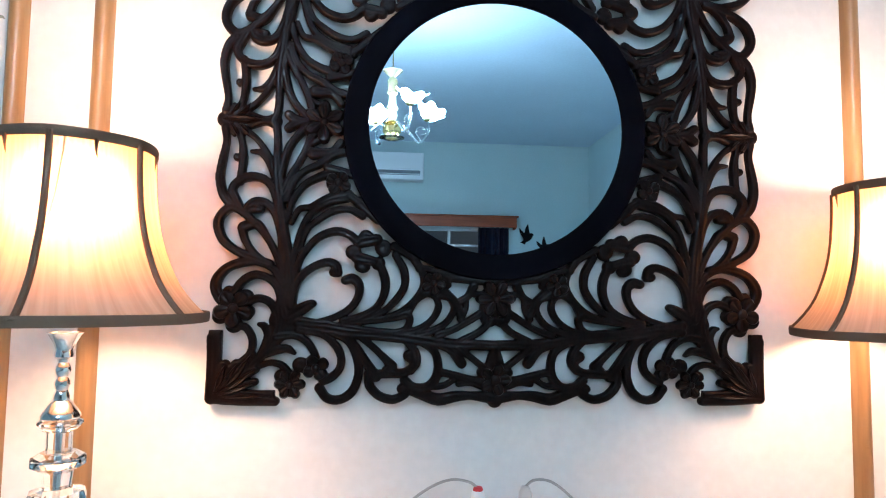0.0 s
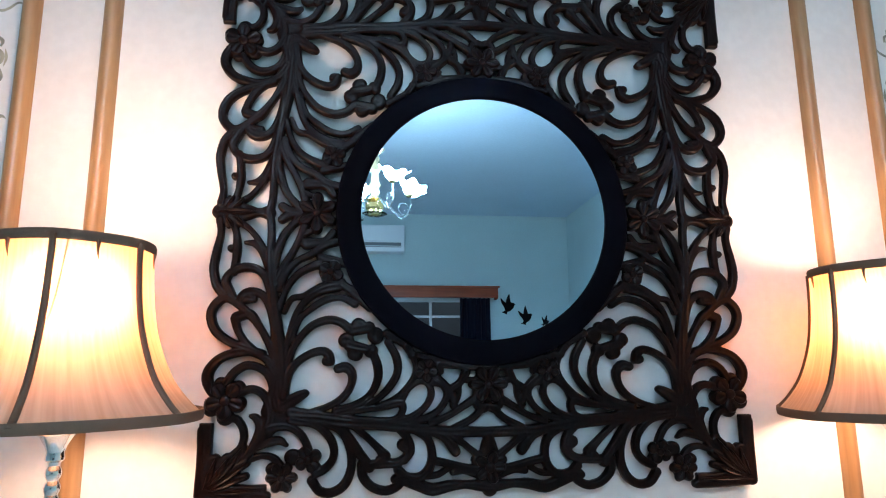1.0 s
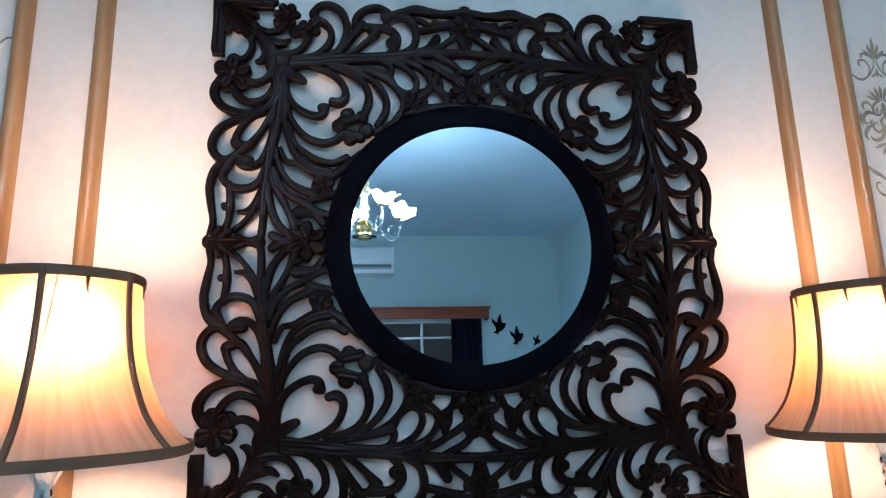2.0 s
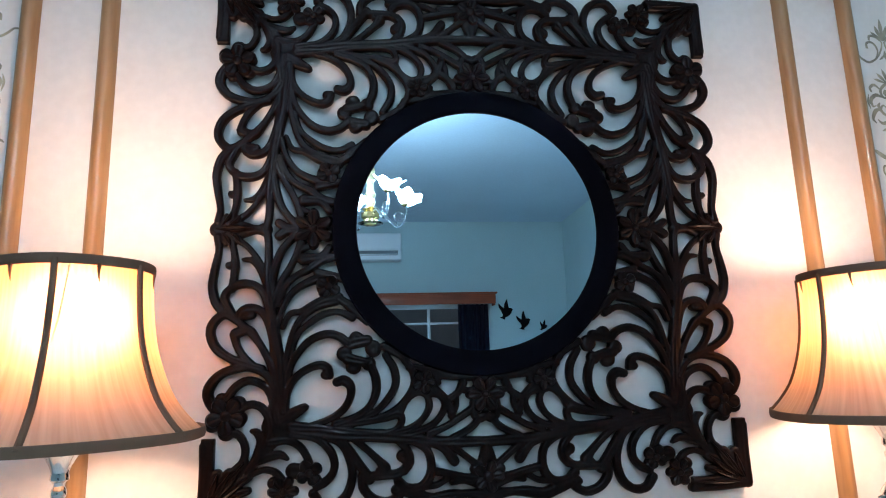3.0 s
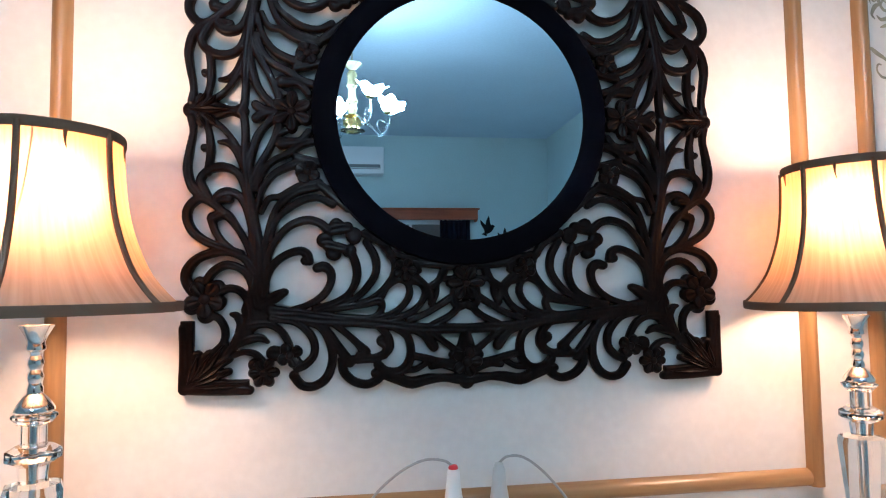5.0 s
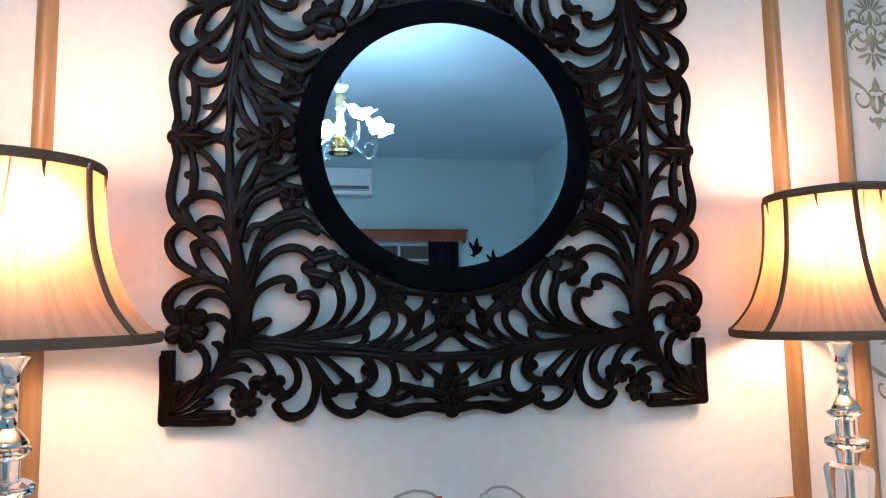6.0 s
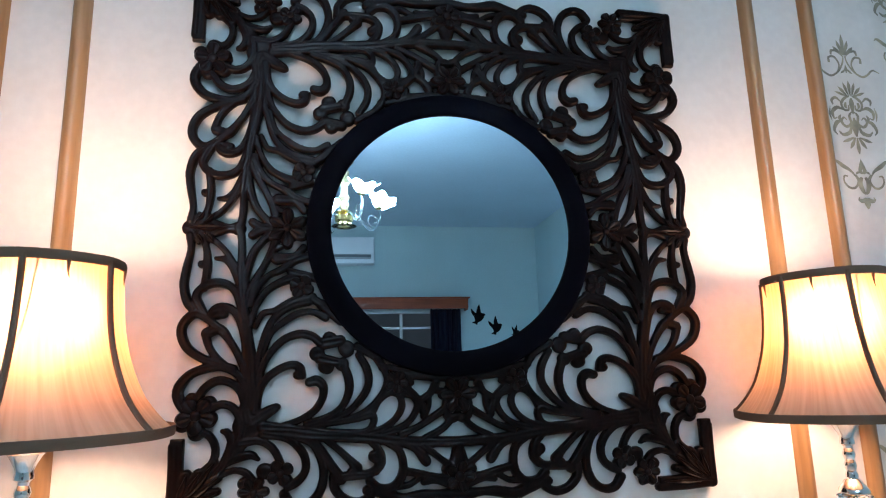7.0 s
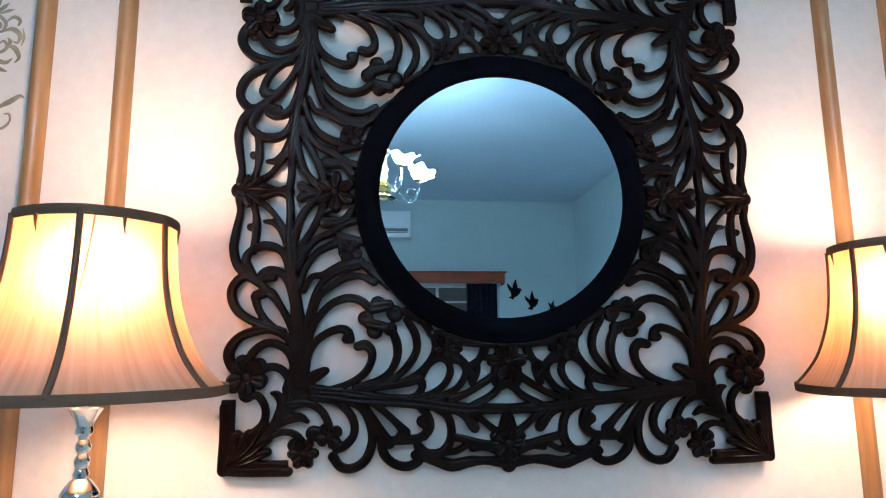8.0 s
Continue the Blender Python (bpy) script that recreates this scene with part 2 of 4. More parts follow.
WIN = (-0.85, 1.12, 0.9, 2.17)
south = bmesh.new()
for x0, x1, z0, z1 in ((LEFT_X, WIN[0], 0, TOP_Z), (WIN[1], RIGHT_X, 0, TOP_Z), (WIN[0], WIN[1], 0, WIN[2]), (WIN[0], WIN[1], WIN[3], TOP_Z)):
    piece = bpy.data.meshes.new("piece")
    b = box(x0, x1, FAR_Y - 0.2, FAR_Y, z0, z1)
    b.to_mesh(piece)
    b.free()
    south.from_mesh(piece)
    bpy.data.meshes.remove(piece)
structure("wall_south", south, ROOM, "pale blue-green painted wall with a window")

# ---- wooden mouldings on the wall ----
def half_round(length, r):
    """A half-round moulding with small flat lips."""
    bm = bmesh.new()
    shape = [(-r, 0), (-r, 0.004)] + [(-r * 0.93 * math.cos(math.pi * k / 12), 0.004 + r * 0.95 * math.sin(math.pi * k / 12)) for k in range(1, 12)] + [(r, 0.004), (r, 0)]
    ends = []
    for s in (-1, 1):
        ends.append([bm.verts.new((u, -v, s * length / 2)) for u, v in shape])
    for k in range(len(shape) - 1):
        bm.faces.new((ends[0][k], ends[0][k + 1], ends[1][k + 1], ends[1][k]))
    for e in ends:
        bm.faces.new(e)
    bmesh.ops.recalc_face_normals(bm, faces=bm.faces[:])
    return bm


def moulding(name, x, z0, z1, label):
    ob = thing(name, pose(0, WALL_Y, 0), label, "moulding", "wooden mouldings", "structure")
    r = 0.0155
    for side in x:
        part("upright_rod", half_round(z1 - z0 + 2 * r, r), ROD_UP, ob, m=pose(side, 0, (z0 + z1) / 2))
    for z in (z0, z1):
        part("level_rod", half_round(x[1] - x[0] - 2 * r, r), ROD_UP, ob, m=pose((x[0] + x[1]) / 2, 0, z, 0, 90, 0))
    return ob


moulding("moulding_inner", (-0.642, 0.641), 1.006, 2.50, "honey-brown half-round wooden moulding framing the mirror")
moulding("moulding_outer", (-0.774, 0.782), 0.876, 2.63, "honey-brown half-round wooden moulding beside the damask wallpaper")


# ---- damask print on the wallpaper ----
def ribbon(bm, rows, y):
    """A flat printed stroke through rows of (x, z, width)."""
    line = smooth_line(rows, 7)
    last = None
    for k, (x, z, w) in enumerate(line):
        a, b = line[max(k - 1, 0)], line[min(k + 1, len(line) - 1)]
        d = np.array([b[0] - a[0], b[1] - a[1]])
        d = d / max(np.hypot(*d), 1e-9) * max(w, 0.0004) / 2
        pair = (bm.verts.new((x - d[1], y, z + d[0])), bm.verts.new((x + d[1], y, z - d[0])))
        if last:
            bm.faces.new((last[0], last[1], pair[1], pair[0]))
        last = pair


def damask():
    """One motif, 0.39 m high round its own middle: a palmette, a medallion of leaves and a vase with scrolls."""
    bm = bmesh.new()
    level = [0.0]

    def stroke(*rows):
        for s in (1, -1):
            level[0] -= 0.00002
            ribbon(bm, [(s * x / 1000, z / 1000, w / 1000) for x, z, w in rows], level[0])

    # palmette on a pair of scrolls
    for x, z, w in ((0, 187, 9), (13, 172, 8), (24, 158, 7)):
        stroke((0, 138, 3), (x * 0.7, 140 + (z - 140) * 0.6, w), (x, z, 1))
    stroke((2, 134, 2), (16, 146, 4), (28, 148, 6), (31, 138, 4))
    stroke((2, 136, 3), (6, 120, 4), (18, 101, 4), (36, 90, 5), (50, 95, 5), (64, 106, 4), (80, 100, 2))
    stroke((36, 90, 3), (21, 99, 4), (15, 117, 4), (24, 133, 5), (37, 132, 5), (38, 120, 6))
    stroke((0, 116, 1), (1, 106, 5), (0, 97, 1))
    stroke((2, 106, 2), (8, 100, 5), (14, 96, 1))
    # medallion: a tuft, acanthus curls and a fan below
    for x, z, w in ((0, 80, 8), (14, 76, 7), (27, 66, 7), (36, 54, 6)):
        stroke((x * 0.25, 44, 2), (x * 0.7, 44 + (z - 44) * 0.62, w), (x, z, 0))
    stroke((3, 44, 2), (14, 40, 6), (24, 28, 6), (20, 14, 5), (9, 14, 5), (8, 24, 3))
    stroke((24, 30, 2), (36, 40, 6), (46, 34, 6), (44, 24, 3))
    stroke((22, 14, 3), (36, 18, 8), (48, 8, 8), (46, -6, 4), (38, -4, 2))
    stroke((2, 10, 2), (10, 0, 6), (8, -16, 6), (20, -24, 6), (30, -14, 6), (24, -4, 4), (17, -9, 2))
    stroke((30, -12, 3), (42, -16, 9), (50, -32, 6), (44, -42, 2))
    stroke((8, -18, 3), (14, -36, 8), (30, -42, 7), (40, -34, 2))
    stroke((0, 40, 4), (3, 26, 6), (0, 4, 3))
    stroke((0, -4, 3), (4, -24, 8), (0, -46, 4))
    stroke((14, 30, 4), (16, 22, 7), (13, 16, 2))
    stroke((30, 2, 2), (34, -6, 7), (28, -14, 2))
    stroke((52, 20, 1), (55, 4, 5), (52, -12, 1))
    for x, z, w in ((0, -84, 9), (19, -72, 8), (34, -58, 7)):
        stroke((x * 0.2, -48, 3), (x * 0.65, -48 + (z + 48) * 0.6, w), (x, z, 2))
    # small crown, vase and trefoil between two scrolls
    stroke((0, -94, 0), (2, -106, 6), (5, -120, 9), (0, -126, 4))
    stroke((4, -122, 3), (12, -124, 5), (17, -128, 1))
    stroke((4, -134, 6), (10, -146, 12), (6, -162, 9), (0, -170, 4))
    stroke((10, -138, 3), (17, -131, 5), (22, -130, 2))
    stroke((2, -178, 3), (10, -184, 9), (18, -182, 5), (16, -176, 2))
    stroke((0, -178, 5), (3, -190, 8), (0, -202, 1))
    stroke((18, -132, 2), (28, -120, 6), (44, -110, 9), (58, -100, 6), (66, -104, 1))
    stroke((22, -126, 3), (14, -142, 4), (22, -156, 5), (36, -156, 5), (46, -144, 4), (44, -132, 4), (36, -132, 3))
    return mesh_of("print_motif", bm, PRINT, False)


MOTIF = damask()
for s in (-1, 1):
    for col, (x, shift) in enumerate(((0.862, 0.0), (1.007, 0.28), (1.152, 0.0))):
        for row in range(4):
            z = 1.905 + shift - 0.56 * (row - 1)
            if 0.95 < z < 2.85:
                part("damask_motif", MOTIF, PRINT, wall_north, m=pose(s * x, WALL_Y - 0.0006, z))

# ---- the carved mirror ----
MID = (0.001, 1.647)
mirror = thing("wall_mirror", pose(MID[0], 0.009, MID[1]), "square black-brown carved wooden mirror with a round glass", "mirror")
STROKES = []


def rib(*rows):
    """One carved scroll of the lower left quarter: a bent rib along rows of (x, z, width) in millimetres from the mirror's middle."""
    STROKES.append(rows)


# upright stem
rib((-385, -394, 11), (-363, -364, 16), (-343, -325, 31), (-334, -280, 27), (-336, -230, 22), (-343, -183, 18), (-350, -132, 14), (-356, -81, 13), (-356, -39, 12), (-358, -13, 12), (-363, 0, 14))
rib((-327, -310, 22), (-331, -266, 14), (-335, -220, 13), (-342, -174, 11), (-349, -128, 8))
rib((-350, -321, 22), (-341, -275, 13), (-343, -230, 11), (-348, -193, 7))
# level stem
rib((-363, -368, 13), (-336, -332, 31), (-296, -330, 22), (-241, -339, 18), (-186, -342, 18), (-131, -348, 18), (-75, -356, 18), (-28, -357, 16), (0, -358, 16))
rib((-314, -323, 18), (-259, -328, 11), (-205, -336, 12), (-149, -338, 9))
# outer border by the side leaf
rib((-439, -14, 13), (-437, -36, 10), (-442, -67, 12), (-445, -95, 13), (-439, -121, 14), (-429, -135, 14))
rib((-422, -8, 14), (-413, -34, 10), (-410, -58, 13), (-411, -81, 12), (-414, -100, 12))
rib((-419, -61, 12), (-416, -60, 9))
rib((-406, -152, 11), (-418, -131, 13), (-425, -114, 13), (-417, -100, 12), (-399, -92, 14), (-379, -94, 13), (-365, -105, 12), (-356, -126, 12), (-349, -152, 13))
rib((-402, -150, 11), (-398, -139, 14), (-386, -133, 16), (-370, -135, 13), (-360, -146, 11), (-352, -165, 11), (-345, -194, 11))
rib((-395, -142, 20), (-380, -144, 11))
# the pair of small loops
rib((-388, -166, 13), (-407, -150, 12), (-425, -142, 14), (-441, -155, 14), (-445, -173, 14), (-436, -195, 14), (-416, -211, 13), (-390, -222, 13), (-363, -231, 13))
rib((-406, -173, 16), (-386, -168, 16), (-369, -188, 11), (-355, -212, 11), (-342, -243, 11))
rib((-408, -175, 13), (-402, -195, 11), (-389, -214, 11), (-369, -231, 11))
# the large side loop and the one within it
rib((-341, -262, 13), (-357, -239, 12), (-382, -228, 12), (-407, -230, 14), (-429, -239, 14), (-443, -256, 16), (-445, -272, 16), (-436, -289, 16), (-425, -298, 14))
rib((-416, -276, 13), (-404, -259, 13), (-386, -249, 13), (-366, -253, 12), (-351, -266, 12), (-343, -288, 12), (-337, -314, 13))
rib((-398, -293, 13), (-378, -286, 12), (-360, -293, 12), (-349, -312, 12), (-348, -334, 12), (-358, -357, 11), (-372, -375, 13))
rib((-376, -327, 6), (-368, -330, 11), (-363, -343, 10), (-368, -360, 8), (-377, -378, 6))
rib((-410, -330, 11), (-397, -332, 11), (-387, -347, 11), (-386, -365, 11), (-394, -383, 11))
# five-petalled flower
rib((-424, -277, 20), (-424, -278, 20))
rib((-399, -284, 23), (-398, -284, 23))
rib((-394, -307, 20), (-394, -308, 18))
rib((-415, -327, 25), (-415, -328, 25))
rib((-437, -315, 23), (-436, -315, 23))
rib((-421, -301, 20), (-419, -307, 20))
# corner block
rib((-447, -348, 16), (-446, -391, 16), (-446, -442, 18))
rib((-446, -441, 18), (-399, -444, 18), (-348, -447, 13))
rib((-445, -439, 18), (-437, -413, 20), (-427, -391, 16))
rib((-445, -439, 18), (-425, -411, 20), (-409, -390, 16))
rib((-445, -439, 18), (-414, -405, 22), (-387, -376, 16))
rib((-445, -439, 18), (-412, -415, 18), (-380, -397, 13))
rib((-445, -439, 18), (-410, -425, 16), (-380, -417, 11))
rib((-445, -440, 16), (-403, -435, 13), (-357, -438, 11))
# six-petalled flower and pod
rib((-327, -422, 32), (-327, -422, 36))
rib((-341, -407, 18), (-339, -409, 16))
rib((-311, -390, 23), (-287, -395, 20), (-274, -409, 18))
rib((-375, -393, 8), (-357, -387, 9), (-339, -391, 10), (-327, -404, 11))
rib((-368, -376, 9), (-350, -368, 13), (-332, -365, 12), (-320, -372, 5))
rib((-348, -346, 13), (-321, -344, 11), (-301, -354, 11), (-289, -372, 11), (-282, -393, 11))
rib((-314, -334, 13), (-278, -342, 10), (-256, -359, 12), (-247, -378, 12), (-249, -396, 12), (-261, -409, 13), (-274, -415, 13))
rib((-264, -339, 11), (-237, -352, 11), (-222, -378, 13), (-219, -405, 13), (-228, -431, 14), (-247, -444, 13), (-267, -442, 13), (-280, -426, 14))
# foot border, buds and loops
rib((-241, -339, 9), (-223, -363, 13), (-205, -389, 14), (-191, -408, 16))
rib((-218, -344, 11), (-196, -362, 10), (-176, -381, 12), (-167, -392, 18))
rib((-173, -398, 14), (-175, -398, 14))
rib((-203, -404, 14), (-201, -422, 14), (-186, -438, 13), (-165, -444, 13), (-148, -438, 13), (-139, -428, 14))
rib((-151, -427, 13), (-150, -426, 13))
rib((-187, -404, 13), (-169, -403, 14), (-148, -402, 13), (-134, -395, 13))
rib((-145, -352, 9), (-131, -366, 13), (-128, -384, 16), (-136, -398, 13))
rib((-139, -375, 18), (-133, -380, 16))
rib((-126, -351, 9), (-100, -366, 12), (-92, -389, 13), (-96, -411, 14), (-111, -425, 14), (-132, -424, 13), (-146, -413, 14))
rib((-98, -355, 11), (-73, -365, 12), (-56, -384, 16), (-54, -388, 13))
rib((-92, -400, 12), (-67, -405, 11), (-39, -412, 11), (-12, -416, 13))
rib((-58, -362, 13), (-40, -376, 10), (-21, -391, 11), (-5, -404, 16))
rib((-139, -429, 13), (-114, -437, 17), (-91, -444, 18), (-63, -439, 16), (-39, -438, 12), (-16, -440, 16), (0, -443, 14))
rib((-104, -423, 11), (-84, -422, 9), (-67, -413, 9))
rib((-59, -419, 9), (-39, -416, 12), (-15, -424, 13))
rib((0, -363, 14), (0, -385, 28), (0, -413, 40), (0, -444, 25))
rib((-22, -401, 14), (-1, -409, 23))
# the heart
rib((-327, -298, 14), (-322, -268, 12), (-310, -247, 12), (-291, -233, 12), (-271, -227, 13), (-259, -232, 14), (-255, -244, 13))
rib((-262, -243, 14), (-260, -244, 13))
rib((-243, -255, 14), (-231, -253, 16), (-221, -263, 14), (-222, -281, 12), (-234, -300, 12), (-257, -314, 10), (-287, -323, 9))
rib((-330, -314, 20), (-309, -301, 18), (-296, -294, 13), (-292, -293, 8))
rib((-324, -257, 10), (-316, -225, 10), (-302, -202, 11), (-284, -185, 12), (-260, -177, 13), (-240, -181, 13), (-226, -192, 14))
# open four-petalled flower
rib((-232, -210, 23), (-230, -211, 23))
rib((-218, -231, 22), (-215, -232, 22))
rib((-212, -185, 22), (-209, -186, 20))
rib((-184, -202, 26), (-183, -205, 23))
rib((-192, -228, 20), (-190, -227, 20))
rib((-226, -218, 18), (-199, -224, 14))
rib((-222, -194, 18), (-194, -189, 18))
# leaves between the heart and the foot of the rim
rib((-188, -230, 13), (-180, -252, 14), (-180, -274, 13), (-191, -296, 11), (-213, -311, 11), (-246, -321, 11))
rib((-164, -213, 11), (-150, -237, 13), (-148, -262, 12), (-160, -284, 12), (-181, -304, 10), (-209, -316, 9))
rib((-132, -221, 14), (-120, -242, 10), (-118, -262, 10), (-130, -284, 10), (-151, -304, 11), (-179, -316, 10))
rib((-125, -232, 13), (-124, -234, 14))
rib((-241, -323, 10), (-204, -320, 10), (-167, -315, 11), (-144, -310, 13), (-139, -321, 11), (-151, -336, 11), (-186, -340, 11))
rib((-141, -306, 11), (-130, -288, 9), (-113, -276, 10), (-98, -281, 9), (-93, -298, 11), (-104, -318, 10), (-126, -333, 11), (-154, -339, 11))
rib((-90, -278, 10), (-74, -282, 12), (-67, -298, 11), (-78, -319, 10), (-98, -333, 11), (-126, -341, 11))
rib((-103, -257, 34), (-98, -261, 38))
rib((-88, -270, 18), (-64, -289, 11), (-57, -308, 13))
rib((-94, -342, 12), (-67, -332, 10), (-43, -318, 11), (-17, -302, 13))
rib((-57, -287, 12), (-45, -278, 11), (-36, -263, 14))
rib((-8, -318, 11), (-26, -336, 11), (-56, -351, 11))
rib((-49, -282, 11), (-49, -299, 9), (-57, -315, 11))
rib((0, -283, 49), (0, -285, 49))
rib((-17, -281, 12), (-19, -304, 14), (-18, -316, 12))
rib((-92, -242, 22), (-45, -248, 20), (0, -251, 20))
rib((-34, -275, 10), (-12, -274, 7))
rib((-3, -318, 14), (-8, -324, 7))
# leaves of the upright stem towards the rim
rib((-352, -123, 10), (-348, -81, 12), (-339, -45, 13), (-325, -23, 12), (-307, -6, 14))
rib((-350, -128, 12), (-335, -90, 11), (-321, -66, 11), (-310, -42, 11), (-303, -23, 14))
rib((-285, -1, 47), (-283, 0, 47))
rib((-340, -128, 9), (-329, -99, 11), (-312, -80, 10), (-290, -69, 12), (-267, -53, 13), (-239, -45, 13))
rib((-299, -51, 20), (-271, -48, 13), (-256, -32, 12))
rib((-302, -34, 11), (-291, -30, 8))
rib((-339, -160, 10), (-330, -129, 10), (-313, -104, 11), (-290, -90, 13), (-272, -84, 16))
rib((-260, -98, 34), (-258, -96, 31))
rib((-276, -74, 13), (-248, -81, 13), (-230, -86, 13))
rib((-331, -165, 7), (-320, -143, 9), (-302, -139, 10), (-286, -131, 13), (-267, -121, 13), (-239, -115, 11))
rib((-330, -243, 10), (-322, -204, 10), (-313, -171, 10), (-299, -148, 11), (-275, -131, 12), (-244, -124, 11))
rib((-318, -210, 8), (-306, -176, 8), (-286, -157, 10), (-264, -144, 11), (-240, -141, 10), (-218, -151, 12))
rib((-226, -128, 16), (-193, -157, 14))
rib((-239, -119, 13), (-226, -128, 14))
# side leaf, its bud and the strands below it
rib((-440, 0, 25), (-422, 0, 38), (-400, 0, 27), (-379, 0, 14), (-363, 0, 20))
rib((-431, -14, 9), (-426, -25, 5))
rib((-417, -14, 11), (-411, -25, 4))
rib((-409, -16, 11), (-390, -30, 9), (-372, -54, 10), (-360, -81, 11), (-353, -111, 11))
rib((-397, -51, 5), (-382, -53, 10), (-370, -67, 10), (-360, -92, 9))
rib((-363, 0, 22), (-362, 0, 22))
rib((-340, -11, 14), (-327, -2, 16), (-313, 0, 16))
# foot of the rim: small ties to it
rib((-166, -199, 13), (-143, -213, 11), (-129, -223, 11))
rib((-115, -234, 9), (-87, -242, 11), (-73, -250, 11))
rib((-81, -250, 12), (-77, -261, 9))


# the square corner block, as (x0, x1, z0, z1) in metres
BLOCK = ((-0.4555, -0.434, -0.4515, -0.338), (-0.4555, -0.350, -0.4515, -0.432), (-0.440, -0.398, -0.440, -0.394))


def carved_board(name, strokes, slabs, step, back, mat):
    """A pierced board whose ribs are rounded strokes, the same in all four quarters, with its back at y = back."""
    n = int(0.468 / step)
    field = np.full((n + 4, n + 4), -0.02)
    lift = np.zeros((n + 4, n + 4))
    for rows in strokes:
        line = np.array(smooth_line(rows, 5)) / 995
        line[:, 2] = line[:, 2] * 0.5 + 0.0006
        pad = line[:, 2].max() + 4 * step
        i0, i1 = max(0, int((-line[:, 0].max() - pad) / step)), min(n + 4, int((-line[:, 0].min() + pad) / step) + 1)
        j0, j1 = max(0, int((-line[:, 1].max() - pad) / step)), min(n + 4, int((-line[:, 1].min() + pad) / step) + 1)
        gx, gz = np.meshgrid(-np.arange(i0, i1) * step, -np.arange(j0, j1) * step, indexing="ij")
        near, far, girth = np.full(gx.shape, -1.0), np.full(gx.shape, 9.0), np.ones(gx.shape)
        for (x0, z0, r0), (x1, z1, r1) in zip(line, line[1:]):
            dx, dz = x1 - x0, z1 - z0
            u = np.clip(((gx - x0) * dx + (gz - z0) * dz) / max(dx * dx + dz * dz, 1e-12), 0, 1)
            r = np.maximum(r0 + (r1 - r0) * u, 0.001)
            d = np.hypot(gx - x0 - u * dx, gz - z0 - u * dz)
            near = np.maximum(near, r - d)
            closer = d / r < far
            far, girth = np.where(closer, d / r, far), np.where(closer, r, girth)
        crest = np.where(girth < 0.0075, girth * 0.95, np.maximum(0.0071 - 0.45 * (girth - 0.0075), 0.004))
        rise = 0.0004 + crest * np.sqrt(np.clip(1 - far ** 3, 0, 1)) - 0.20 * crest * np.exp(-(far / 0.32) ** 2)
        field[i0:i1, j0:j1] = np.maximum(field[i0:i1, j0:j1], near)
        lift[i0:i1, j0:j1] = np.maximum(lift[i0:i1, j0:j1], np.where(far < 1, rise, 0))
    gx, gz = np.meshgrid(np.arange(n + 4) * step, np.arange(n + 4) * step, indexing="ij")
    for x0, x1, z0, z1 in slabs:
        depth = np.minimum(np.minimum(gx + x1, -x0 - gx), np.minimum(gz + z1, -z0 - gz))
        field = np.maximum(field, depth)
        lift = np.maximum(lift, np.where(depth > 0, 0.0045 + np.minimum(depth * 0.5, 0.0012), 0))
    field = np.minimum(field, np.hypot(gx, gz) - 0.236)
    whole = np.abs(np.arange(-n - 3, n + 4))
    field, lift = field[np.ix_(whole, whole)], lift[np.ix_(whole, whole)]
    spots, index = [], {}

    def corner(i, j):
        if (i, j) not in index:
            index[i, j] = len(spots)
            spots.append(((i - n - 3) * step, -0.0030 - lift[i, j], (j - n - 3) * step))
        return index[i, j]

    def crossing(p, q):
        key = (min(p, q), max(p, q))
        if key not in index:
            (i, j), (k, m) = key
            u = field[i, j] / (field[i, j] - field[k, m])
            index[key] = len(spots)
            spots.append(((i + (k - i) * u - n - 3) * step, -0.0030, (j + (m - j) * u - n - 3) * step))
        return index[key]

    solid = field > 0
    some = solid[:-1, :-1] | solid[1:, :-1] | solid[1:, 1:] | solid[:-1, 1:]
    faces = []
    for i, j in zip(*np.nonzero(some)):
        i, j = int(i), int(j)
        ring4 = ((i, j), (i + 1, j), (i + 1, j + 1), (i, j + 1))
        f = []
        for k in range(4):
            p, q = ring4[k], ring4[(k + 1) % 4]
            if solid[p]:
                f.append(corner(*p))
            if solid[p] != solid[q]:
                f.append(crossing(p, q))
        if len(f) > 2:
            faces.append(tuple(f))
    count = len(spots)
    used = set()
    for f in faces:
        used.update(zip(f, f[1:] + f[:1]))
    rim = [(p, q) for p, q in used if (q, p) not in used]
    behind = [tuple(v + count for v in f[::-1]) for f in faces]
    sides = [(q, p, p + count, q + count) for p, q in sorted(rim)]
    me = bpy.data.meshes.new(name)
    me.from_pydata(spots + [(x, back, z) for x, y, z in spots], [], faces + behind + sides)
    me.materials.append(mat)
    for p in me.polygons:
        p.use_smooth = True
    me.set_sharp_from_angle(angle=radians(62))
    return me


part("carved_fretwork", carved_board("carved_fretwork", STROKES, BLOCK, 0.0017, 0.0025, CARVED), CARVED, mirror, "pierced dark wooden scrollwork of leaves and flowers")

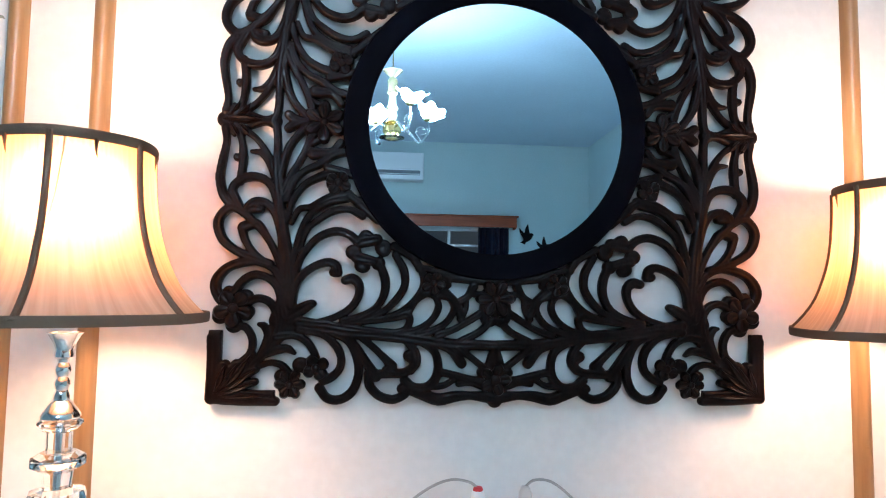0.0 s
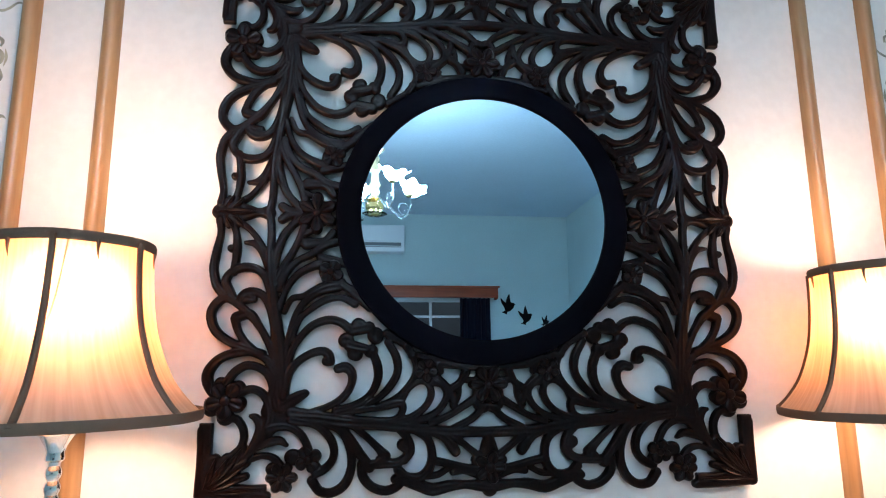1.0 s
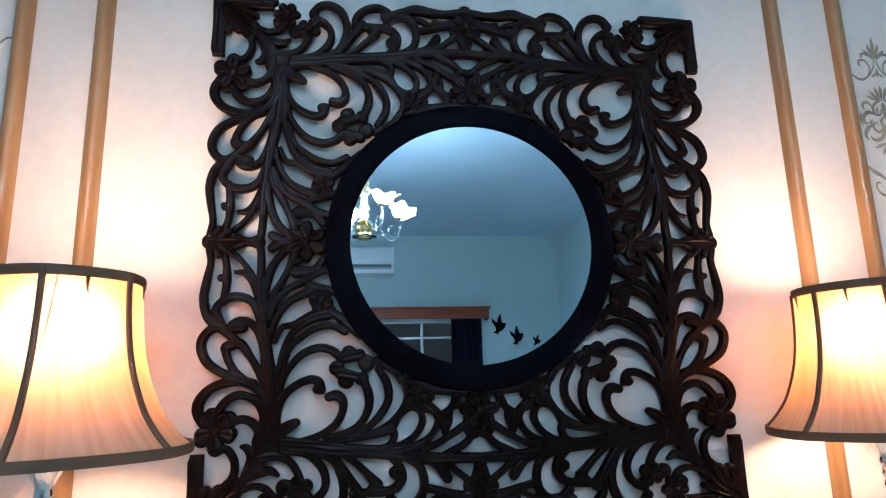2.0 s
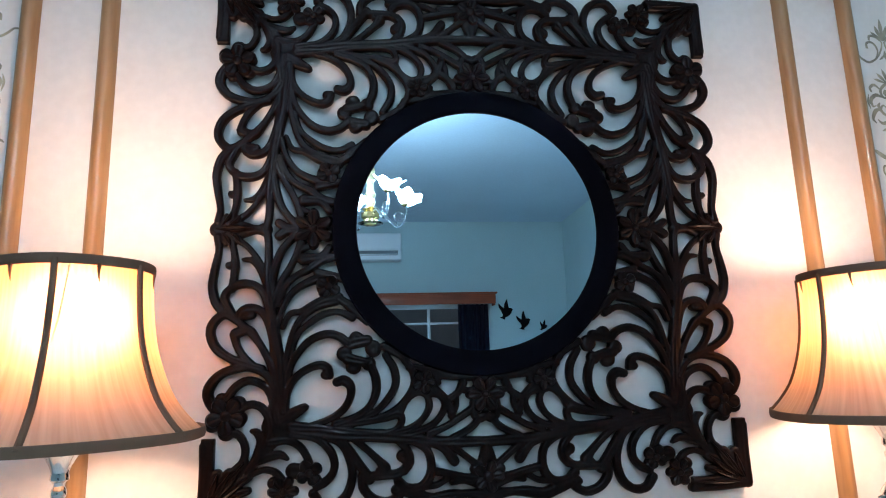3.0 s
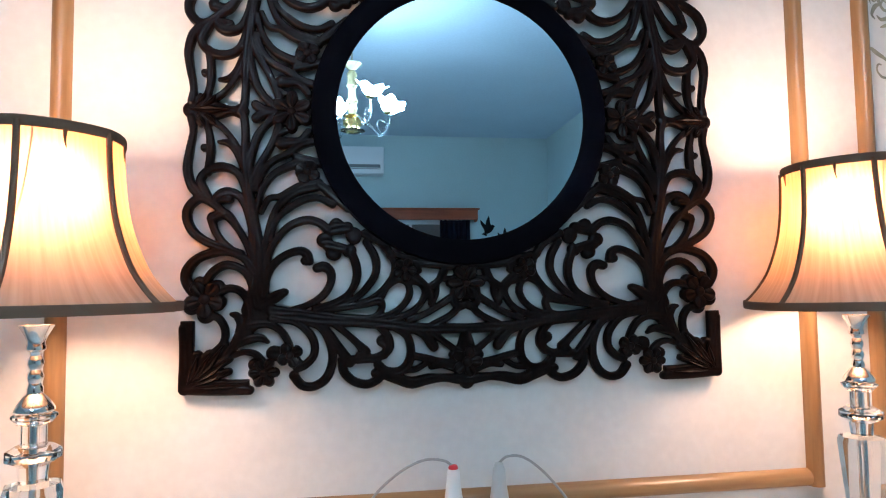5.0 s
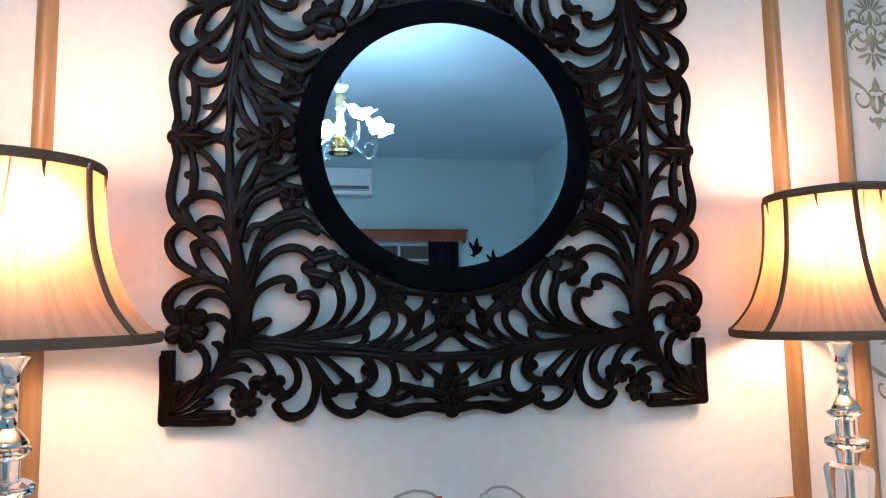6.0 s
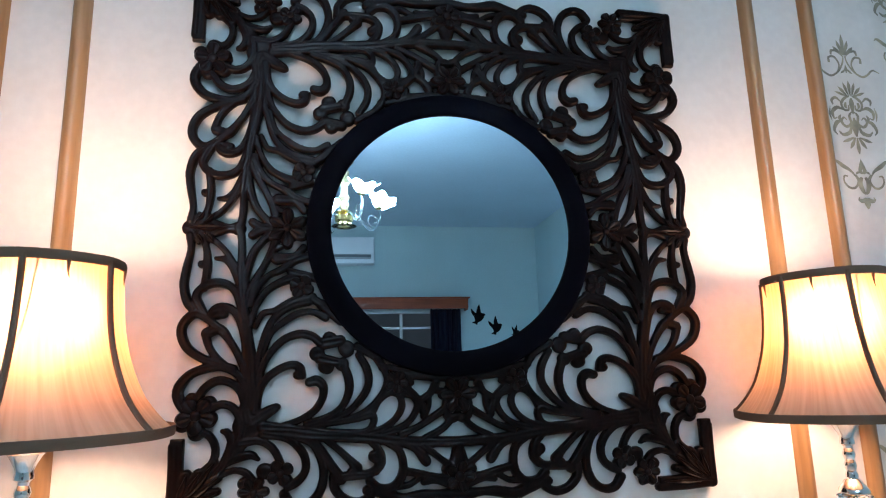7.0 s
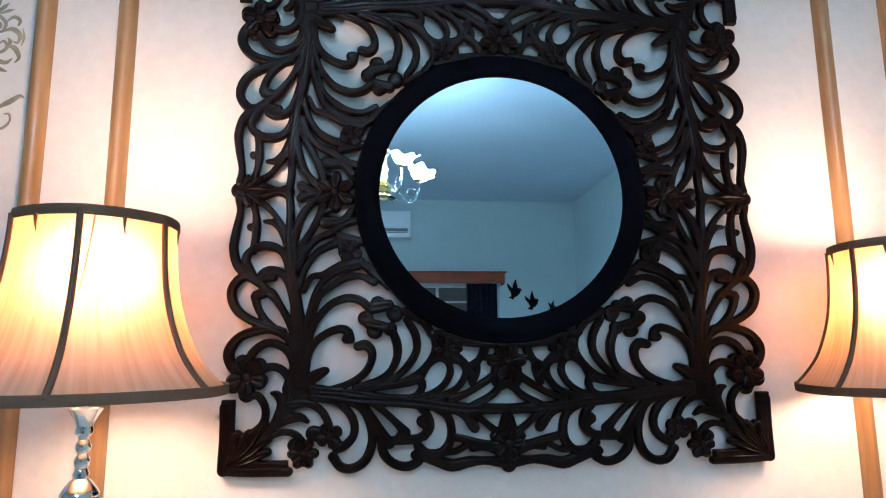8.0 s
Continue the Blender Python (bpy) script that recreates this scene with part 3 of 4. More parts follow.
ring = lathe([(0.2115, 0.000), (0.2115, 0.0125), (0.2125, 0.0138), (0.217, 0.0150), (0.232, 0.0155), (0.246, 0.0150), (0.2515, 0.0135), (0.2535, 0.010), (0.2535, 0.000), (0.2115, 0.000)], 128)
part("round_rim", ring, RING, mirror, "smooth black round rim", m=pose(0, 0.0, 0.0, 90, 0, 0))
glass_disc = lathe([(0.216, 0.0), (0.216, 0.004), (0.0, 0.004)], 128)
part("mirror_glass", glass_disc, MIRROR, mirror, "clear round mirror glass", smooth=False, m=pose(0, -0.0075, 0, 90, 0, 0))
part("backing", lathe([(0.25, 0.0), (0.25, 0.003), (0.0, 0.003)], 64), BLACK, mirror, m=pose(0, 0.004, 0, 90, 0, 0))
part("hanging_cleat", box(-0.12, 0.12, 0.0042, 0.0128, 0.10, 0.14, 0.001), CARVED, mirror)


def petals(count, r, lift, core, pointed=0.5):
    """A carved flower facing -y: flat petals, each with a groove down its middle, round a raised button."""
    bm = bmesh.new()
    steps = count * 14
    last = None
    top = bm.verts.new((0, -lift * 1.15, 0))
    for v in (0.45, 0.8, 1.0, 1.08, 1.5, 2.1, 2.8, 3.4, 3.75, 3.9):
        row = []
        for k in range(steps):
            a = 2 * math.pi * k / steps
            lobe = abs(math.cos(count * a / 2))
            if v <= 1.0:
                rr, h = core * v, lift * (0.55 + 0.6 * math.sqrt(1 - 0.9 * v * v))
            else:
                u = (v - 1) / 2.9
                rr = core + (r * (0.50 + 0.50 * lobe ** pointed) - core) * u
                groove = 0.30 * math.exp(-((1 - lobe) / 0.035) ** 2) * math.sin(math.pi * min(1, u * 1.1)) if u < 0.9 else 0.0
                h = lift * (0.30 + 0.55 * math.sin(math.pi * (0.15 + 0.62 * u)) * lobe ** 0.6 - groove) - lift * 7.0 * max(0, u - 0.86)
            row.append(bm.verts.new((rr * math.cos(a), -h, rr * math.sin(a))))
        for k in range(steps):
            if last:
                bm.faces.new((last[k], last[(k + 1) % steps], row[(k + 1) % steps], row[k]))
            else:
                bm.faces.new((top, row[(k + 1) % steps], row[k]))
        last = row
    bmesh.ops.recalc_face_normals(bm, faces=bm.faces[:])
    return bm


def ridge(rows, lift=0.005):
    """A raised leaf along rows of (x, z, width) in millimetres, highest in its middle."""
    line = smooth_line(rows, 5)
    bm = bmesh.new()
    last = None
    for k, (x, z, w) in enumerate(line):
        a, b = line[max(k - 1, 0)], line[min(k + 1, len(line) - 1)]
        d = np.array([b[0] - a[0], b[1] - a[1]])
        d = d / max(np.hypot(*d), 1e-9)
        w = max(w, 0.8) / 2 * min(1, 0.2 + k / 6, 0.2 + (len(line) - 1 - k) / 5)
        row = []
        for u, h in ((-1, -0.5), (-0.85, 0.5), (-0.45, 0.95), (0.0, 0.7), (0.45, 0.95), (0.85, 0.5), (1, -0.5)):
            row.append(bm.verts.new(((x - d[1] * u * w) / 1000, -h * lift * min(1, w / 3), (z + d[0] * u * w) / 1000)))
        if last:
            for j in range(6):
                bm.faces.new((last[j], last[j + 1], row[j + 1], row[j]))
        last = row
    bmesh.ops.recalc_face_normals(bm, faces=bm.faces[:])
    return bm


FRONT = -0.0075


def four(name, me, x=0, z=0, turn=0, sides=((1, 1), (-1, 1), (1, -1), (-1, -1)), label=""):
    for sx, sz in sides:
        part(name, me, CARVED, mirror, label, m=Matrix.Translation((0, FRONT, 0)) @ Matrix.Diagonal((sx, 1, sz, 1)) @ Matrix.Translation((x / 1000, 0, z / 1000)) @ Matrix.Rotation(radians(turn), 4, "Y"))


FLOWER = mesh_of("flower", petals(6, 0.025, 0.0065, 0.0055), CARVED)
BLOOM = mesh_of("flower", petals(5, 0.033, 0.0065, 0.008), CARVED)
SMALL = mesh_of("flower", petals(5, 0.021, 0.0055, 0.005), CARVED)
TREFOIL = mesh_of("flower", petals(4, 0.022, 0.0055, 0.006), CARVED)
four("flower", FLOWER, -327, -422, 0)
four("flower", BLOOM, -418, -304, 20)
four("flower", SMALL, -102, -260, 10)
four("flower", TREFOIL, -259, -99, 30)
four("flower", TREFOIL, -287, -396, 60)
four("rosette", mesh_of("rosette", petals(6, 0.037, 0.008, 0.006, 0.9), CARVED), -284, 0, 30, sides=((1, 1), (-1, 1)))
four("rosette", mesh_of("rosette", petals(6, 0.034, 0.008, 0.006, 0.9), CARVED), 0, -283, sides=((1, 1), (1, -1)))
four("rosette", mesh_of("rosette", petals(5, 0.028, 0.007, 0.008, 0.8), CARVED), 0, -414, sides=((1, 1), (1, -1)))
# the fan of leaves on each corner block
for tip in ((-427, -392, 13), (-408, -390, 13), (-387, -376, 14), (-379, -397, 12), (-379, -418, 10), (-356, -440, 8)):
    x, z, w = tip
    four("fan_leaf", mesh_of("fan_leaf", ridge(((-446, -442, 3), (-446 + (x + 446) * 0.5 + (z + 442) * 0.04, -442 + (z + 442) * 0.45, w), tip), 0.0055), CARVED))
# blades of the side leaf
for rows in (((-446, 0, 5), (-415, 0, 15), (-380, 0, 8)), ((-436, -6, 3), (-424, -18, 9), (-418, -32, 3)), ((-428, -5, 3), (-410, -14, 9), (-402, -28, 3))):
    for flip in (1, -1):
        four("side_leaf", mesh_of("side_leaf", ridge([(x, z * flip - (0.2 if flip < 0 else 0), w) for x, z, w in rows], 0.0055), CARVED), sides=((1, 1), (-1, 1)))
        if rows[1][1] == 0:
            break


# ---- the table lamps ----
RIBS = 6


def cut(sides, profile):
    return lathe(profile, sides)


def table_lamp(x, y, base, rise, turn, group, girth=1.0, lean=0.0, tall=1.0):
    """A cut-crystal lamp with a bell shade; rise: the shade's lower edge over the table."""
    lamp = thing("table_lamp", pose(x, y, base), "lit crystal table lamp with a beige silk bell shade", "table lamp", group)
    k, RIB_TURN = rise, radians(turn)
    bell = [(0.094, 0.204), (0.0945, 0.183), (0.0965, 0.154), (0.100, 0.125), (0.106, 0.097), (0.116, 0.068), (0.129, 0.041), (0.148, 0.017), (0.166, 0.0)]
    prof = [tuple(p) for p in smooth_line(bell, 3)]

    def facet(a, z):
        u = ((a - RIB_TURN) * RIBS / (2 * math.pi)) % 1.0
        return 1 - 0.030 * math.sin(math.pi * u) ** 1.0

    bm = bmesh.new()
    steps = 96
    rings = [[bm.verts.new((r * facet(2 * math.pi * j / steps, z) * math.sin(2 * math.pi * j / steps), -r * facet(2 * math.pi * j / steps, z) * math.cos(2 * math.pi * j / steps), z)) for j in range(steps)] for r, z in prof]
    for hi, lo in zip(rings, rings[1:]):
        for j in range(steps):
            bm.faces.new((lo[j], lo[(j + 1) % steps], hi[(j + 1) % steps], hi[j]))
    layer = bm.loops.layers.uv.new("thread")
    for f in bm.faces:
        for loop in f.loops:
            x0, y0, z0 = loop.vert.co
            turn_u = math.atan2(x0, -y0) / (2 * math.pi) + 0.5
            if turn_u < 0.02 and math.atan2(*[(f.calc_center_median())[0], -(f.calc_center_median())[1]]) > 3:
                turn_u += 1
            loop[layer].uv = (turn_u + 0.12 * z0, z0 * 4)
    cloth = part("shade", bm, SILK, lamp, "beige silk bell shade glowing from inside", m=pose(0, 0, k, 0, lean, 0) @ Matrix.Diagonal((girth, girth, tall, 1)))
    for n in range(RIBS):
        a = RIB_TURN + 2 * math.pi * n / RIBS
        line = [((r + 0.001) * math.sin(a), -(r + 0.001) * math.cos(a), z) for r, z in bell]
        part("rib", tube(line, 0.0040, 8, 3), TRIM, cloth, "brown braid over the seam")
    for r, z, h in ((0.094, 0.204, 0.006), (0.1665, 0.0, 0.006)):
        band = bmesh.new()
        rows = []
        for dr, dz in ((0.0016, -h), (0.0024, -h * 0.5), (0.0024, h * 0.5), (0.0016, h), (-0.0015, h), (-0.0015, -h)):
            rows.append([band.verts.new(((r + dr) * facet(2 * math.pi * j / steps, z) * math.sin(2 * math.pi * j / steps), -(r + dr) * facet(2 * math.pi * j / steps, z) * math.cos(2 * math.pi * j / steps), z + dz)) for j in range(steps)])
        for q in range(6):
            for j in range(steps):
                band.faces.new((rows[q][j], rows[q][(j + 1) % steps], rows[(q + 1) % 6][(j + 1) % steps], rows[(q + 1) % 6][j]))
        bmesh.ops.recalc_face_normals(band, faces=band.faces[:])
        part("braid_edge", band, TRIM, cloth, "brown braided edge")
    # small tucks under the top braid and a loose seam tape beside one rib
    for n in range(RIBS):
        a = RIB_TURN + 2 * math.pi * (n + 0.47) / RIBS
        part("tuck", tube([(0.0925 * math.sin(a), -0.0925 * math.cos(a), 0.2), (0.0920 * math.sin(a), -0.0920 * math.cos(a), 0.188), (0.0915 * math.sin(a + 0.02), -0.0915 * math.cos(a + 0.02), 0.178)], [0.003, 0.0015, 0.0004], 6, 3), TRIM, cloth)
    tape = [((r - 0.003) * math.sin(RIB_TURN + d), -(r - 0.003) * math.cos(RIB_TURN + d), z) for r, z, d in ((0.094, 0.2, 0.16), (0.0955, 0.17, 0.13), (0.0985, 0.135, 0.09), (0.104, 0.105, 0.04))]
    part("seam_tape", tube(tape, [0.0012, 0.001, 0.001, 0.0006], 6, 4), TRIM, cloth)
    # wire fitter, bulb holder and bulb
    for n in range(3):
        a = RIB_TURN + 2 * math.pi * n / 3
        part("fitter_wire", tube([(0.012 * math.sin(a), -0.012 * math.cos(a), 0.175), (0.06 * math.sin(a), -0.06 * math.cos(a), 0.18), (0.092 * math.sin(a), -0.092 * math.cos(a), 0.2)], 0.0014, 6, 4), CHROME, cloth)
    part("bulb_holder", lathe([(0.012, 0.0), (0.017, 0.01), (0.017, 0.075), (0.014, 0.08)], 24), PLASTIC, lamp, "white bulb holder", m=pose(0, 0, k - 0.005))
    part("bulb", lathe([(0.012, 0.0), (0.013, 0.012), (0.019, 0.028), (0.022, 0.046), (0.020, 0.062), (0.011, 0.072), (0.0, 0.075)], 24), BULB, lamp, "glowing bulb", m=pose(0, 0, k + 0.078))
    # turned metal neck, with its beads
    neck = [(0.004, -0.034), (0.010, -0.033), (0.0175, -0.0195), (0.020, -0.020), (0.0175, -0.023), (0.012, -0.033), (0.0095, -0.040), (0.0095, -0.042), (0.0105, -0.045), (0.0105, -0.049), (0.007, -0.052), (0.006, -0.056), (0.008, -0.060), (0.009, -0.064), (0.008, -0.069), (0.0058, -0.073), (0.008, -0.077), (0.009, -0.081), (0.008, -0.086), (0.0065, -0.089), (0.009, -0.095), (0.0085, -0.101), (0.012, -0.104), (0.0185, -0.113), (0.0215, -0.118), (0.0215, -0.121), (0.006, -0.122)]
    part("neck", lathe(neck[::-1], 40), CHROME, lamp, "polished metal neck with turned beads", m=pose(0, 0, k))
    part("crystal_collar", cut(14, [(0.007, -0.137), (0.018, -0.136), (0.025, -0.128), (0.025, -0.126), (0.018, -0.1225), (0.007, -0.1225)]), CRYSTAL, lamp, "faceted crystal collar", False, m=pose(0, 0, k))
    part("crystal_sleeve", cut(16, [(0.0075, -0.166), (0.014, -0.166), (0.014, -0.1375), (0.0075, -0.1375)]), CRYSTAL, lamp, "", False, m=pose(0, 0, k))
    part("crystal_disc", cut(14, [(0.0075, -0.184), (0.018, -0.184), (0.030, -0.177), (0.030, -0.168), (0.020, -0.1615), (0.0145, -0.161)]), CRYSTAL, lamp, "faceted crystal disc", False, m=pose(0, 0, k))
    part("crystal_spacer", cut(12, [(0.0075, -0.2035), (0.015, -0.2035), (0.017, -0.1845), (0.0075, -0.1845)]), CRYSTAL, lamp, "", False, m=pose(0, 0, k))
    foot = 0.035 - k
    part("crystal_column", cut(8, [(0.0075, foot), (0.024, foot), (0.034, -0.215), (0.031, -0.207), (0.018, -0.204), (0.0075, -0.204)]), CRYSTAL, lamp, "tapered faceted crystal column", False, m=pose(0, 0, k))
    part("core_rod", lathe([(0.004, foot), (0.004, -0.121)], 20), CHROME, lamp, "chromed rod inside the crystal", m=pose(0, 0, k))
    part("foot", lathe([(0.062, 0.0), (0.064, 0.004), (0.060, 0.012), (0.040, 0.018), (0.030, 0.026), (0.026, 0.0345), (0.0, 0.0345)], 40), CHROME, lamp, "round chrome foot")
    return lamp


TABLE_Z = 0.965
LAMPS = ((-0.563, -0.215, 1.337, 10, 1.0, 0.0, 1.015), (0.592, -0.150, 1.324, -17, 0.955, -1.5, 1.045))
for x, y, edge_z, turn, girth, lean, tall in LAMPS:
    table_lamp(x, y, TABLE_Z, edge_z - TABLE_Z, turn, "pair of table lamps", girth, lean, tall)
    light = bpy.data.lights.new("bulb_light", "POINT")
    light.energy, light.color, light.shadow_soft_size = LAMP_WATTS * (0.88 if x > 0 else 1.0), LAMP_COLOUR, 0.07
    lit = new("bulb_light", light)
    lit.location = (x, y, edge_z + 0.146)

# ---- the console table under the lamps: unseen, cream to bounce light up the wall ----
table = thing("console_table", pose(0, -0.19, 0), "unseen wooden console table under the mirror, cream to bounce lamp light", "console table")
part("tabletop", box(-0.85, 0.85, -0.21, 0.21, TABLE_Z - 0.03, TABLE_Z, 0.006), TABLE_WOOD, table)
part("apron", box(-0.78, 0.78, -0.165, -0.145, TABLE_Z - 0.13, TABLE_Z - 0.03, 0.003), TABLE_WOOD, table)
for sx in (-1, 1):
    for sy in (-1, 1):
        part("leg", lathe([(0.016, 0.0), (0.02, 0.03), (0.026, 0.5), (0.030, TABLE_Z - 0.12), (0.030, TABLE_Z - 0.03)], 16), TABLE_WOOD, table, m=pose(sx * 0.78, sy * 0.16, 0))

# ---- power strip with two plugs ----
strip = thing("power_strip", pose(0.004, -0.035, TABLE_Z), "white power strip lying along the wall", "power strip")
part("casing", box(-0.14, 0.14, -0.027, 0.027, 0, 0.038, 0.006, 3), PLASTIC, strip)
part("switch", box(-0.125, -0.105, -0.012, 0.012, 0.038, 0.043, 0.002), RED, strip, "red rocker switch")


def plug(x, mat, tip, label, group):
    ob = thing("plug", pose(x, -0.045, TABLE_Z + 0.038), label, "plug", group)
    part("body", lathe([(0.012, 0.0), (0.0145, 0.004), (0.015, 0.02), (0.0115, 0.045), (0.010, 0.066), (0.008, 0.070)], 20), mat, ob)
    part("grip", lathe([(0.0075, 0.069), (0.0078, 0.072), (0.006, 0.0755), (0.002, 0.0765)], 16), tip, ob, "red tip" if tip is RED else "")
    return ob


plug(-0.032, PLASTIC, RED, "white plug with a red tip in the power strip", "plugs")
plug(0.041, CLOUDY, CLOUDY, "grey plug in the power strip", "plugs")
cable_a = tagged(new("cable", mesh_of("cable", tube([(-0.034, -0.045, 1.078), (-0.047, -0.045, 1.086), (-0.075, -0.045, 1.089), (-0.110, -0.047, 1.076), (-0.150, -0.05, 1.046), (-0.19, -0.06, 1.0), (-0.24, -0.08, 0.972), (-0.40, -0.12, 0.9675)], 0.0022, 8), CORD)), "thin grey cable arching from the white plug", "cable")
cable_b = tagged(new("cable", mesh_of("cable", tube([(0.041, -0.045, 1.078), (0.055, -0.047, 1.088), (0.080, -0.05, 1.086), (0.108, -0.055, 1.066), (0.135, -0.06, 1.036), (0.17, -0.07, 0.99), (0.22, -0.09, 0.9685), (0.40, -0.12, 0.9675)], 0.0022, 8), CORD)), "thin grey cable arching from the grey plug", "cable")

# ---- seen in the glass: the far side of the room ----
ac = thing("air_conditioner", pose(-0.272, FAR_Y, 2.822), "white wall-mounted air conditioner", "air conditioner")
part("body", box(-0.46, 0.46, 0, 0.2, -0.156, 0.156, 0.018, 3), CASING, ac)
part("front_panel", box(-0.45, 0.45, 0.198, 0.212, -0.035, 0.14, 0.006), CASING, ac)
part("louvre", box(-0.42, 0.42, 0.185, 0.206, -0.105, -0.05, 0.006), LOUVRE, ac, "dark air outlet")
part("flap", box(-0.42, 0.42, 0.196, 0.214, -0.098, -0.09, 0.002), CASING, ac)

pelmet = thing("pelmet", pose(0.19, FAR_Y, 2.205), "reddish-brown wooden curtain pelmet over the window", "pelmet")
part("front_board", box(-1.08, 1.08, 0.14, 0.165, -0.056, 0.060, 0.004), PELMET_WOOD, pelmet)
part("top_board", box(-1.10, 1.10, 0.0, 0.185, 0.0605, 0.078, 0.004), PELMET_WOOD, pelmet)
for s in (-1, 1):
    part("end_board", box(s * 1.07 - 0.0095, s * 1.07 + 0.0095, 0.0, 0.139, -0.070, 0.060, 0.003), PELMET_WOOD, pelmet)

win = thing("window_1", pose(0, FAR_Y - 0.1, 0), "dark evening window with white glazing bars", "window", kind="structure")
W0, W1, Z0, Z1 = WIN
for x0, x1, z0, z1 in ((W0, W0 + 0.05, Z0, Z1), (W1 - 0.05, W1, Z0, Z1), (W0 + 0.05, W1 - 0.05, Z0, Z0 + 0.05), (W0 + 0.05, W1 - 0.05, Z1 - 0.05, Z1)):
    part("window_frame", box(x0, x1, -0.03, 0.03, z0, z1, 0.004), CASING, win)
for x in (-0.19, 0.510):
    part("glazing_bar", box(x - 0.016, x + 0.016, -0.02, 0.02, Z0 + 0.05, Z1 - 0.05, 0.003), CASING, win)
for k, (x0, x1) in enumerate(((W0 + 0.05, -0.206), (-0.174, 0.494), (0.526, W1 - 0.05))):
    part("cross_bar", box(x0, x1, -0.016, 0.016, 1.937, 1.963, 0.003), CASING, win)
    part("pane", box(x0, x1, -0.003, 0.003, Z0 + 0.05, Z1 - 0.05), PANE, win, smooth=False)
for o in win.children:
    if o.name.startswith("pane"):
        o.visible_shadow = False
yard = box(-6, 6, FAR_Y - 4.2, FAR_Y - 4.0, -0.1, 3.4)
structure("backdrop", yard, NIGHT, "dark wall across the yard at dusk")
structure("ground", box(-30, 30, FAR_Y - 40, FAR_Y - 0.2, -0.2, -0.1), NIGHT, "dark ground outside")


def curtain(x0, x1, z0, z1):
    bm = bmesh.new()
    cols = 60
    rows = []
    for z in (z0, z0 + 0.4, (z0 + z1) / 2, z1 - 0.1, z1):
        rows.append([])
        for k in range(cols + 1):
            u = k / cols
            deep = 0.020 + 0.012 * math.sin(9 * u + 1.3)
            rows[-1].append(bm.verts.new((x0 + (x1 - x0) * u, deep * math.sin(2 * math.pi * 6.5 * u + 0.25 * math.sin(z * 3)), z)))
    for lo, hi in zip(rows, rows[1:]):
        for k in range(cols):
            bm.faces.new((lo[k], lo[k + 1], hi[k + 1], hi[k]))
    bmesh.ops.solidify(bm, geom=bm.faces[:], thickness=0.003)
    return bm


for x0, x1 in ((0.833, 1.189), (-0.85, -0.52)):
    drape = tagged(new("curtain", mesh_of("curtain", curtain(x0, x1, 0.06, 2.15), CURTAIN)), "dark navy curtain hanging under the pelmet", "curtain", "curtains")
    drape.location = (0, FAR_Y + 0.085, 0)


def bird(size, flip):
    """A flat vinyl bird in flight, in x and z."""
    shape = smooth_line([(-0.50, -0.42), (-0.30, -0.30), (-0.36, -0.05), (-0.52, 0.22), (-0.56, 0.52), (-0.36, 0.34), (-0.22, 0.22), (-0.16, 0.46), (0.02, 0.80), (0.08, 0.50), (0.14, 0.22), (0.30, 0.20), (0.42, 0.08), (0.34, 0.02), (0.30, -0.12), (0.10, -0.32), (-0.12, -0.42), (-0.16, -0.56), (-0.34, -0.48)], 4, True)
    return plate("bird", [[(flip * x * size, z * size) for x, z in shape]], 0.002, 0.0004, BLACK)


for x, z, size, turn in ((1.430, 2.070, 0.178, 0), (1.640, 1.942, 0.165, 8), (1.868, 1.885, 0.10, -10)):
    decal = tagged(new("wall_decal", bird(size, 1)), "flat black bird sticker on the pale wall", "wall sticker", "bird stickers")
    decal.matrix_basis = pose(x, FAR_Y + 0.0025, z, 0, turn, 180) @ Matrix.Diagonal((-1, 1, 1, 1))


# ---- chandelier ----
CH = (-0.177, -2.44)
chandelier = thing("chandelier", pose(CH[0], CH[1], 2.215) @ Matrix.Scale(0.83, 4), "brass and glass chandelier with lit white tulip shades", "chandelier")
part("ceiling_cup", lathe([(0.055, 1.132), (0.055, 1.115), (0.04, 1.085), (0.012, 1.06)], 32), CERAMIC, chandelier)
part("chain", tube([(0, 0, 1.06), (0, 0, 0.76), (0, 0, 0.47)], 0.004, 8), BRASS, chandelier)
part("upper_cup", lathe([(0.012, 0.42), (0.03, 0.435), (0.062, 0.468), (0.066, 0.472), (0.012, 0.474)], 32), CERAMIC, chandelier, "cream ceramic cup")
part("column", lathe([(0.022, 0.13), (0.035, 0.16), (0.027, 0.19), (0.041, 0.215), (0.027, 0.24), (0.024, 0.30), (0.038, 0.32), (0.030, 0.35), (0.035, 0.40), (0.024, 0.42)], 24), CERAMIC, chandelier, "cream ceramic column with turned rings")
part("brass_body", lathe([(0.000, 0.0), (0.041, 0.006), (0.057, 0.02), (0.049, 0.04), (0.062, 0.055), (0.062, 0.085), (0.041, 0.10), (0.059, 0.115), (0.027, 0.13)], 32), BRASS, chandelier, "polished brass body")
part("bobeche", lathe([(0.015, 0.008), (0.06, 0.004), (0.085, 0.014), (0.085, 0.018), (0.02, 0.014)], 32), ARM_GLASS, chandelier, "clear glass dish")


